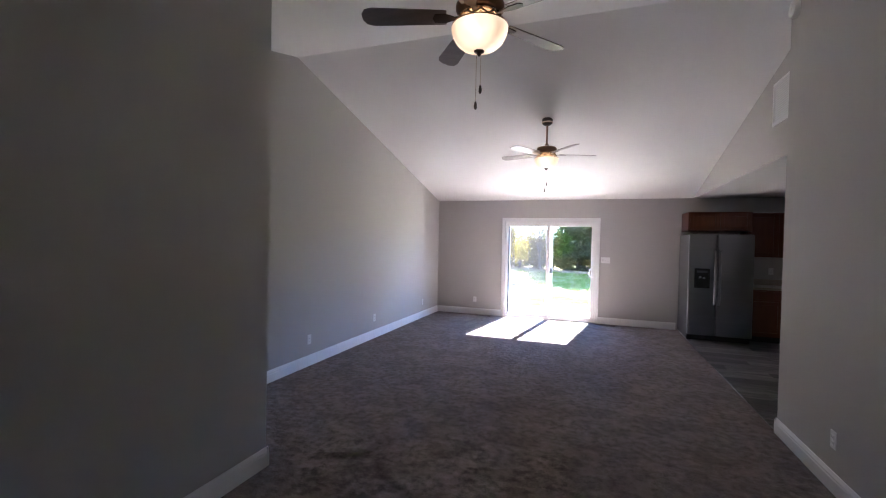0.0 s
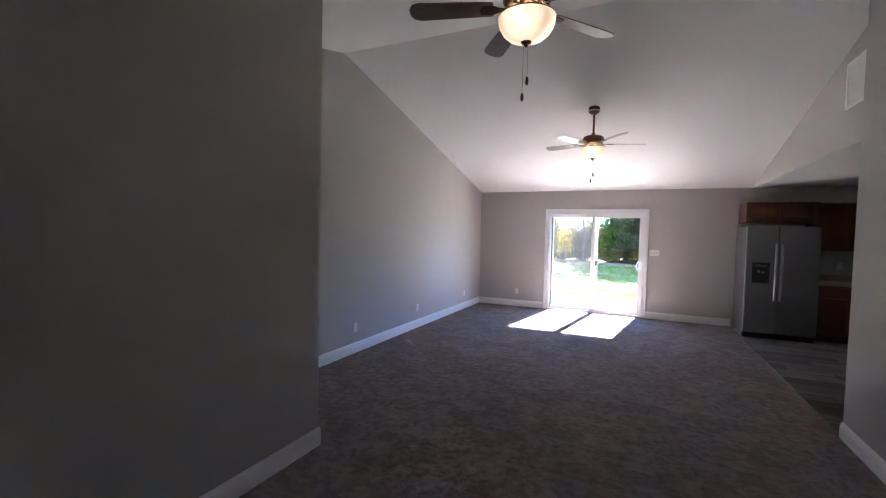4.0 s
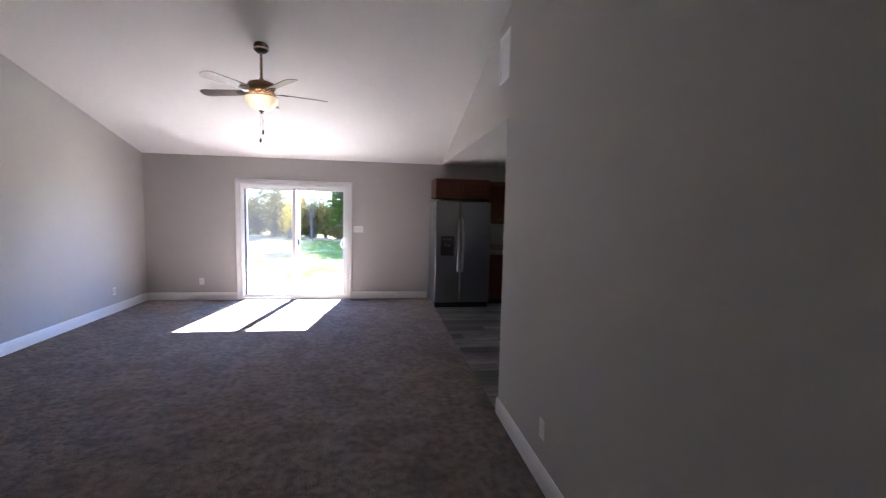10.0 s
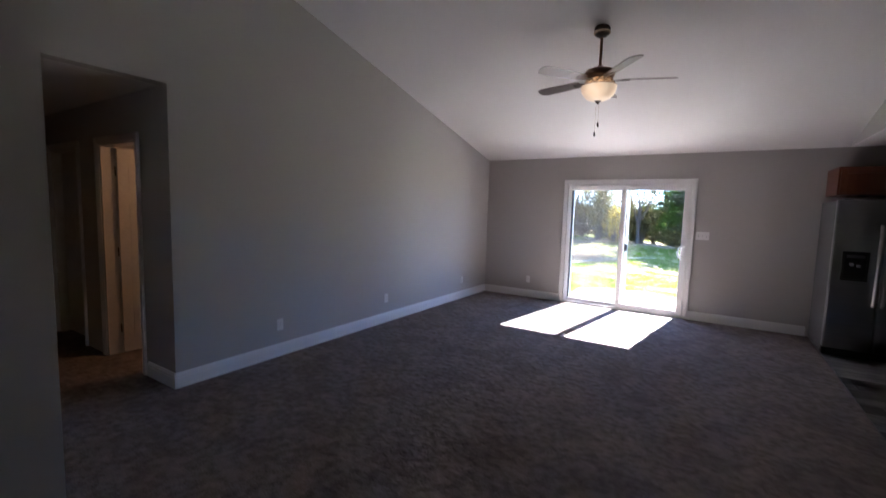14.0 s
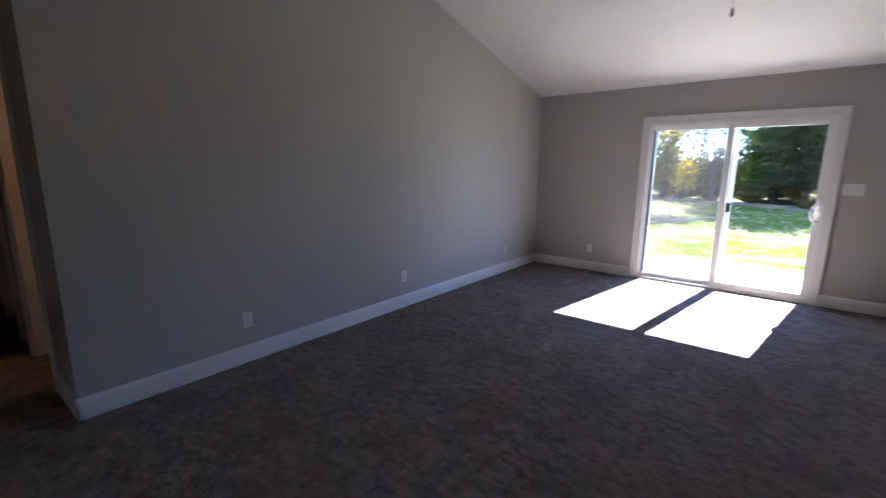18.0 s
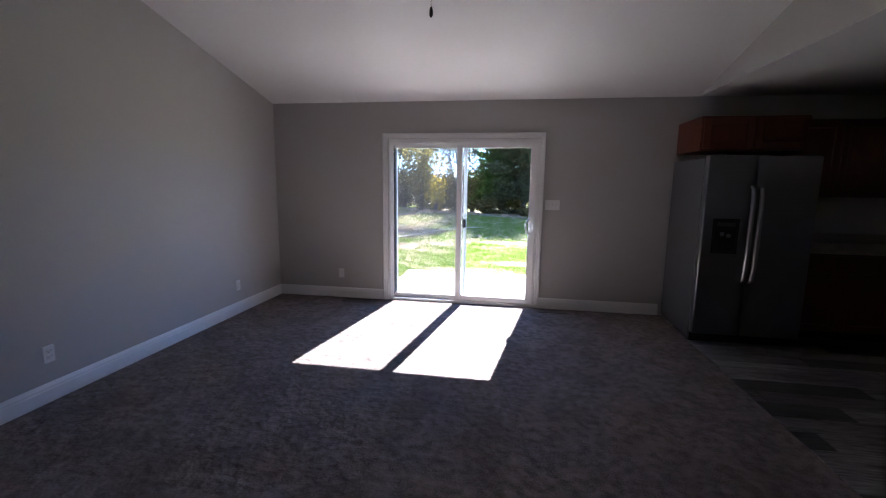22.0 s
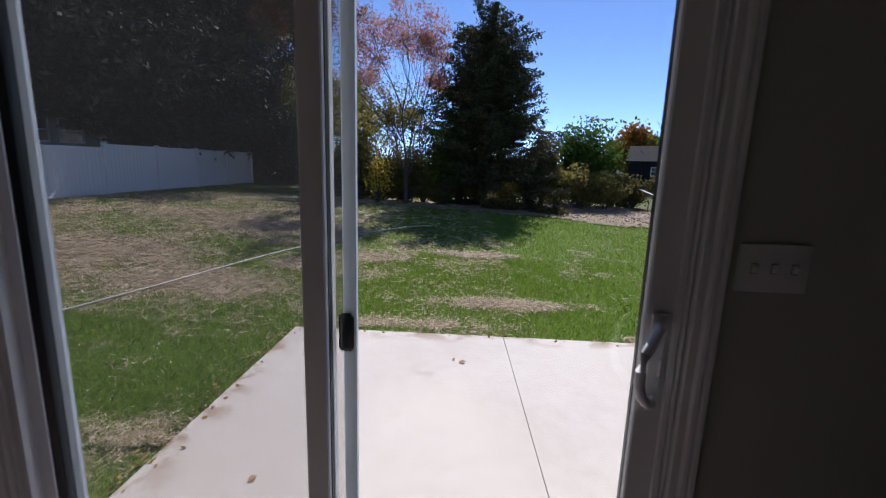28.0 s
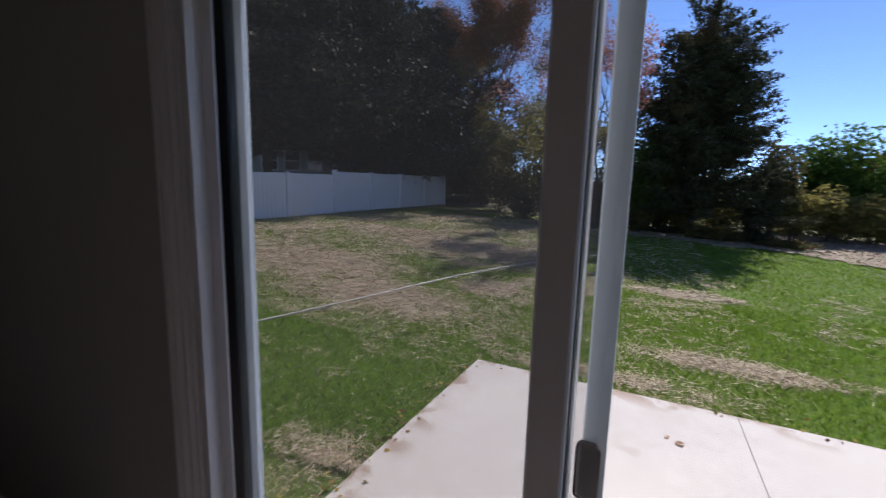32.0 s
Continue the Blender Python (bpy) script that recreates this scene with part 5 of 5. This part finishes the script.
house(21.6, 51.0, -1.3, -24.5, 9.0, 7.0, 4.4, 1.75, SIDING, [("front", 2.4, 2.7, 0.7, 1.0), ("front", 5.2, 2.7, 0.7, 1.0)], "dark slate-sided house with grey shingle roof", 0.35, 8.3)
house(18.9, 45.0, -1.3, 62, 4.5, 4.5, 2.4, 1.5, SIDING, [("front", 1.4, 1.0, 0.7, 1.0)], "small dark gabled outbuilding with pale window", 0.25, None, "outbuilding")
house(-20.5, 13.5, 0.7, 42, 9.0, 6.0, 2.7, 1.6, PALE_SIDING, [("front", 2.6, 1.4, 0.9, 1.1), ("front", 4.1, 1.4, 0.9, 1.1), ("front", 5.3, 1.4, 0.9, 1.1), ("front", 6.5, 1.4, 0.9, 1.1)], "pale neighbouring house half hidden by spruces")

# the shed
sh = thing("garden_shed", 13.45, 16.5, ground_z(14.5, 17.0) - 0.15, "weathered tan wooden garden shed with brown double door", "shed")
sh.rotation_euler = (0, 0, radians(1.5))
SW, SD, SE, SR = 2.2, 2.6, 1.85, 0.52
bm = bmesh.new()
prism(bm, [(0, 0), (SW, 0), (SW, SE), (SW / 2, SE + SR), (0, SE)], "y", 0, SD)
wl = part("wall", bm, SHED_WALL, sh)
# the gabled front looks along -x of the shed's own turn; boards on the long side
for k in range(16):
    part("board", cells(-0.016, 0.02 + k * (SD - 0.04) / 16, 0.05, -0.002, 0.02 + (k + 1) * (SD - 0.04) / 16 - 0.008, SE - 0.02), SHED_WALL, wl)
for k in (0, 1):
    bm = bmesh.new()
    prism(bm, [(-0.16, SE - 0.08), (SW / 2, SE + SR), (SW / 2, SE + SR + 0.05), (-0.16, SE - 0.03)], "y", -0.14, SD + 0.14)
    if k:
        bmesh.ops.transform(bm, matrix=Matrix.Translation((SW, 0, 0)) @ Matrix.Diagonal((-1, 1, 1, 1)), verts=bm.verts)
        bmesh.ops.recalc_face_normals(bm, faces=bm.faces)
    part("roof", bm, ROOF, sh)
for x0, x1 in ((0.40, 1.07), (1.10, 1.77)):
    dr = part("door", cells(x0, -0.03, 0.08, x1, -0.004, 1.72), SHED_TRIM, sh, "brown door with pale arched panel")
    bm = bmesh.new()
    a, b = x0 + 0.13, x1 - 0.13
    arch = [(a, 0.75), (b, 0.75), (b, 1.42)] + [((a + b) / 2 + (b - a) / 2 * math.cos(t), 1.42 + 0.13 * math.sin(t)) for t in (0.5, 1.0, 1.57, 2.1, 2.6)] + [(a, 1.42)]
    prism(bm, arch, "y", -0.045, -0.031)
    part("arched_panel", bm, SHED_WALL, dr)
for x0 in (0.0, SW - 0.09):
    part("corner_board", cells(x0, -0.03, 0.02, x0 + 0.09, -0.002, SE), SHED_TRIM, sh)

# low fence with a pale top rail in front of the shed
GALV = material("galvanised_pipe", (0.62, 0.63, 0.64), 0.35, metal=0.7, scale=6, fine=80)
cf = thing("pipe_fence", 13.8, 28.5, 0, "low galvanised pipe fence with pale top rail", "fence")
stops = [(13.7, 28.5, 0.78), (13.4, 24.6, 0.42), (13.2, 21.6, 0.17), (13.0, 17.0, 0.17), (12.9, 11.7, 0.17), (13.4, 6.0, 0.17)]
for a, b in zip(stops, stops[1:]):
    part("rail", tube(bmesh.new(), [(a[0] - 13.8, a[1] - 28.5, a[2]), (b[0] - 13.8, b[1] - 28.5, b[2])], 0.045 if b[1] > 21 else 0.022, 8), GALV, cf)
for a in stops:
    part("post", tube(bmesh.new(), [(a[0] - 13.8, a[1] - 28.5, ground_z(a[0], a[1]) - 0.05), (a[0] - 13.8, a[1] - 28.5, a[2])], 0.026, 8), SHED_TRIM, cf)

# trees and bushes beyond the shed
broadleaf(25.2, 60.0, 8.6, RUST, "rounded tree in rust-coloured leaf behind the house", 5000, 0.34, 3, 0.9, 0.25, 0.7)
broadleaf(28.2, 61.0, 8.6, GREEN, "rounded dark green tree behind the house", 5000, 0.34, 3, 0.9, 0.25, 0.7)
broadleaf(14.85, 25.8, 6.6, BRUSH, "dead bare sapling by the fence", 0, 0.1, 3, 0.2, 0.62, 0.5, 0.055, None, "tree", True, 2, 0.020)
broadleaf(32.8, 37.6, 12.2, BRUSH, "large leafless tree with fine bare twigs", 0, 0.1, 6, 0.2, 0.16, 0.36, 0.21, None, "tree", True, 3, 0.015)
broadleaf(32.4, 35.6, 13.5, RUST, "tall tree with a few last brown leaves", 1300, 0.14, 5, 0.35, 0.25, 0.35, 0.2, None, "tree", False, 3, 0.015)
shrub(26.6, 37.5, 2.8, 2.0, 5.0, RUST, "rounded orange autumn bush", 5200, 0.2)
shrub(30.8, 38.5, 2.6, 2.0, 4.6, YELLOW, "bright yellow autumn bush", 4200, 0.2)
for x, y, rx, h, mat in ((15.4, 27.0, 1.3, 2.3, BRUSH), (12.6, 25.6, 1.3, 2.2, BRUSH), (16.0, 23.4, 1.5, 2.3, BRUSH), (18.4, 22.4, 1.7, 2.8, OLIVE), (17.2, 25.2, 1.6, 3.0, OLIVE), (17.6, 28.0, 1.6, 3.7, OLIVE), (19.6, 25.0, 1.9, 3.4, BRUSH), (22.0, 25.5, 2.2, 3.6, GREEN), (20.4, 19.0, 2.0, 2.6, OLIVE), (21.5, 21.0, 2.0, 4.2, OLIVE), (14.6, 22.6, 1.0, 1.4, BRUSH), (24.5, 29.0, 2.5, 4.4, GREEN)):
    shrub(x, y, rx, rx * 0.8, h, mat, {id(BRUSH): "tangled brown brush behind the low fence", id(OLIVE): "yellow-green bush behind the low fence", id(GREEN): "leafy green bush behind the low fence"}[id(mat)], 3600, 0.13)
# far woods that close the view
n = 26000
a = rng.uniform(0, math.pi, n)
rad = rng.uniform(70, 95, n)
c = np.stack([rad * np.cos(a), rad * np.sin(a), np.zeros(n)], 1)
top = 3.2 + 1.6 * np.sin(a * 17) + 1.1 * np.sin(a * 41 + 1)
c[:, 2] = -1.5 + rng.uniform(0, 1, n) ** 0.8 * top
tagged(new("far_woods", quads("far_woods", c, 1.1, BRUSH)), "distant line of mixed autumn woods", "woods", kind="stuff")

# ---- mulch bed, grass, straw, small things ----
ring_pts = [(-2.6, 16.6), (0.3, 16.6), (3.0, 16.6), (5.2, 16.4), (6.6, 16.3), (7.9, 15.3), (9.6, 15.2), (10.2, 13.2), (11.4, 11.2), (12.2, 10.2), (13.2, 11.5), (13.2, 14.0), (12.8, 17.0), (13.2, 21.3), (12.4, 25.0), (9.0, 24.8), (5.0, 21.5), (1.0, 19.6), (-2.8, 19.0)]


def inside(x, y, poly):
    hit = False
    for i in range(len(poly)):
        (xa, ya), (xb, yb) = poly[i], poly[i - 1]
        if (ya > y) != (yb > y) and x < (xb - xa) * (y - ya) / (yb - ya) + xa:
            hit = not hit
    return hit


vs, fs, at = [], [], {}
for i in range(-14, 66):
    for j in range(40, 100):
        x, y = i * 0.25, j * 0.25 + 0.0
        if inside(x + 0.5 * noise.noise((x, y, 3)), y + 0.5 * noise.noise((x, y, 8)), ring_pts):
            f = []
            for dx, dy in ((0, 0), (1, 0), (1, 1), (0, 1)):
                k = (i + dx, j + dy)
                if k not in at:
                    gx, gy = k[0] * 0.25, k[1] * 0.25
                    at[k] = len(vs)
                    vs.append((gx, gy, ground_z(gx, gy) + 0.035 + 0.02 * noise.noise((gx * 2, gy * 2, 0))))
                f.append(at[k])
            fs.append(f)
me = sheet("mulch_bed", vs, fs, MULCH)
me.shade_smooth()
tagged(new("mulch_bed", me), "brown wood-chip mulch bed under the trees", "mulch", kind="structure")
vs = np.array(vs)
c = vs[rng.integers(0, len(vs), 9000)] + rng.normal(size=(9000, 3)) * np.array([0.12, 0.12, 0.0]) + np.array([0, 0, 0.012])
tagged(new("wood_chips", quads("wood_chips", c, 0.05, CHIP, 0.85, 2.2)), "loose wood chips and dead leaves on the mulch", "wood chips", kind="stuff")

def off_patio(x, y):
    return not (0.92 < x < 5.20 and y < 3.37) and y > 0.2


def blades(n, reach):
    """Places for blades of grass, thick near the patio and thin far off."""
    out = []
    while len(out) < n:
        if rng.uniform() < 0.30:
            x, y = 1.2 + 2.7 * rng.normal(), 0.2 + 7.5 * rng.uniform() ** 1.5
        else:
            r = 0.4 + reach * rng.uniform(0, 1) ** 1.35
            a = rng.uniform(-0.15, math.pi + 0.15)
            x, y = 2.6 + (r + 1.4) * math.cos(a), 1.4 + r * math.sin(a)
        if off_patio(x, y) and rng.uniform() > bareness(x, y) * 1.1:
            out.append((x, y))
    return out


def grass_mesh(name, places, height, width, mat):
    n = len(places)
    base = np.array([(x, y, ground_z(x, y) - 0.005) for x, y in places])
    far = np.hypot(base[:, 0] - 2.5, base[:, 1] + 0.6)
    k = np.clip(far / 4.0, 0.8, 4.5)
    hgt = height * rng.uniform(0.45, 1.25, n) * np.clip(k, 1, 1.35)
    a = rng.uniform(0, 2 * np.pi, n)
    side = np.stack([np.cos(a), np.sin(a), np.zeros(n)], 1) * (width * k)[:, None]
    lean = np.stack([rng.normal(size=n), rng.normal(size=n), np.zeros(n)], 1) * (0.45 * hgt)[:, None]
    tip = base + lean + np.stack([np.zeros(n), np.zeros(n), hgt], 1)
    mid = base + 0.35 * lean + np.stack([np.zeros(n), np.zeros(n), 0.6 * hgt], 1)
    pts = np.stack([base - side, base + side, mid + 0.7 * side, tip, mid - 0.7 * side], 1).reshape(-1, 3)
    me = bpy.data.meshes.new(name)
    me.vertices.add(5 * n), me.loops.add(5 * n), me.polygons.add(n)
    me.vertices.foreach_set("co", pts.ravel())
    me.loops.foreach_set("vertex_index", np.arange(5 * n))
    me.polygons.foreach_set("loop_start", np.arange(0, 5 * n, 5))
    me.update(calc_edges=True)
    me.materials.append(mat)
    return me


tagged(new("grass", grass_mesh("grass", blades(270000, 19.0), 0.050, 0.0026, GRASS)), "short green lawn grass growing in patches", "grass", kind="stuff")
c = []
while len(c) < 110000:
    if rng.uniform() < 0.03:
        x, y = rng.uniform(-1.0, 0.93), rng.uniform(0.2, 1.6)
    else:
        r, a = 0.3 + 17 * rng.uniform() ** 1.2, rng.uniform(-0.15, math.pi + 0.15)
        x, y = 2.6 + (r + 1.4) * math.cos(a), 1.4 + r * math.sin(a)
    if off_patio(x, y) and rng.uniform() < (0.012 if y < 3.4 else (0.010 if x > 3.6 else (0.22 if x < 0.4 else 0.09))) + 1.2 * bareness(x, y) ** 1.4:
        c.append((x, y, ground_z(x, y) + 0.014 + 0.034 * rng.uniform()))
c = np.array(c)
far = np.clip(np.hypot(c[:, 0] - 2.5, c[:, 1] + 0.6) / 4.8, 0.5, 2.6)
tagged(new("straw", quads("straw", c, 0.0058 * far, STRAW, 0.84, 19.0)), "loose dry straw strewn over the seeded lawn", "straw", kind="stuff")

HOSE = material("pale_beige_hose", (0.46, 0.42, 0.35), 0.5, scale=5, fine=60)
hose_way = [(-3.6, -0.5), (-2.4, 1.5), (-1.92, 3.0), (-1.55, 4.3), (-1.2, 5.6), (-0.86, 6.75), (-0.3, 8.1), (0.4, 9.6), (1.1, 10.7), (1.7, 11.3)]
bm = tube(bmesh.new(), [(x, y, ground_z(x, y) + 0.055) for x, y in hose_way], 0.013, 8)
tagged(new("garden_hose", as_mesh("garden_hose", bm, HOSE, True)), "pale garden hose lying across the lawn", "hose")

# Added board and stakes stand in for a pale far shape, likely a house.
sg = thing("yard_sign", 3.62, 20.9, ground_z(3.62, 20.9), "wide pale board on two added stakes, standing in for a distant house", "sign")
for x in (-0.36, 0.36):
    part("stake", tube(bmesh.new(), [(x, 0, -0.05), (x, 0, 2.34)], 0.018, 8), SHED_TRIM, sg)
part("board", cells(-0.46, -0.03, 1.88, 0.46, -0.012, 2.36, 0.003), PALE_BOARD, sg)
for z, w in ((2.27, 0.38), (2.17, 0.33), (2.07, 0.37), (1.97, 0.30)):
    part("grey_bar", cells(-w, -0.034, z - 0.014, w, -0.031, z + 0.014), SLOT_GREY, sg)

# fallen leaves on the patio and along its edge
FALLEN = material("dry_fallen_leaf", (0.72, 0.53, 0.36), 0.7, scale=20, fine=90, dark=(0.55, 0.37, 0.22))
for x, y, a, s in ((2.745, 2.66, 20, 1.3), (2.70, 2.70, 100, 0.9), (1.965, 2.115, 200, 0.6), (1.60, 1.02, 60, 1.1), (1.25, 3.15, 300, 0.7), (4.33, 1.86, 150, 1.0), (4.42, 1.80, 30, 0.9)):
    bm = bmesh.new()
    out = [(0, 0, 0.002), (0.02, 0.018, 0.012), (0.045, 0.022, 0.018), (0.075, 0.0, 0.006), (0.045, -0.022, 0.020), (0.02, -0.018, 0.010)]
    s *= 0.75
    vs = [bm.verts.new(Vector(p) * s) for p in out]
    mid = bm.verts.new(Vector((0.035, 0, 0.003)) * s)
    for k in range(6):
        bm.faces.new((vs[k], vs[(k + 1) % 6], mid))
    bmesh.ops.solidify(bm, geom=bm.faces[:], thickness=0.0012)
    lf = tagged(new("fallen_leaf", as_mesh("fallen_leaf", bm, FALLEN)), "curled brown leaf fallen on the concrete patio", "leaf", "fallen leaves")
    lf.location, lf.rotation_euler = (x, y, -0.294), (0, 0, radians(a))
c = []
while len(c) < 170:
    e = rng.uniform()
    x, y = (0.90 - abs(rng.normal()) * 0.10, rng.uniform(0.3, 3.4)) if e < 0.5 else ((rng.uniform(0.9, 5.3), 3.40 + abs(rng.normal()) * 0.12) if e < 0.75 else (rng.uniform(-3, 9), rng.uniform(3.5, 12)))
    c.append((x, y, ground_z(x, y) + 0.04))
# Dirt flecks along the slab edges share the leaves' mesh.
for k in range(44):
    x, y = (0.945 + abs(rng.normal()) * 0.05, rng.uniform(0.4, 3.3)) if k < 28 else (rng.uniform(1.0, 5.1), 3.33 - abs(rng.normal()) * 0.05)
    c.append((x, y, -0.289))
tagged(new("leaf_and_dirt_litter", quads("leaf_and_dirt_litter", np.array(c), 0.026, LITTER, 0.6, 1.5)), "small orange leaves scattered on the grass and dirt flecks along the patio edge", "leaves", kind="stuff")

# ---- vinyl floor planks ----
plank_me = {}
y = -4.60
row = 0
while y < -0.001:
    w = min(0.1835, 0.0 - y)
    x = 4.755 - (row * 0.43 % 1.22)
    while x < 8.28:
        a, b = max(x, 4.755), min(x + 1.218, 8.296)
        if b - a > 0.02:
            key = (round(b - a, 3), round(w, 3))
            if key not in plank_me:
                plank_me[key] = as_mesh("plank", cells(0, 0, 0, b - a - 0.002, w - 0.002, 0.005, 0.001), PLANK)
            o = new("plank", plank_me[key])
            o.parent, o.location = kitchen_floor, (a, y, -0.0055)
        x += 1.22
    y += 0.1835
    row += 1
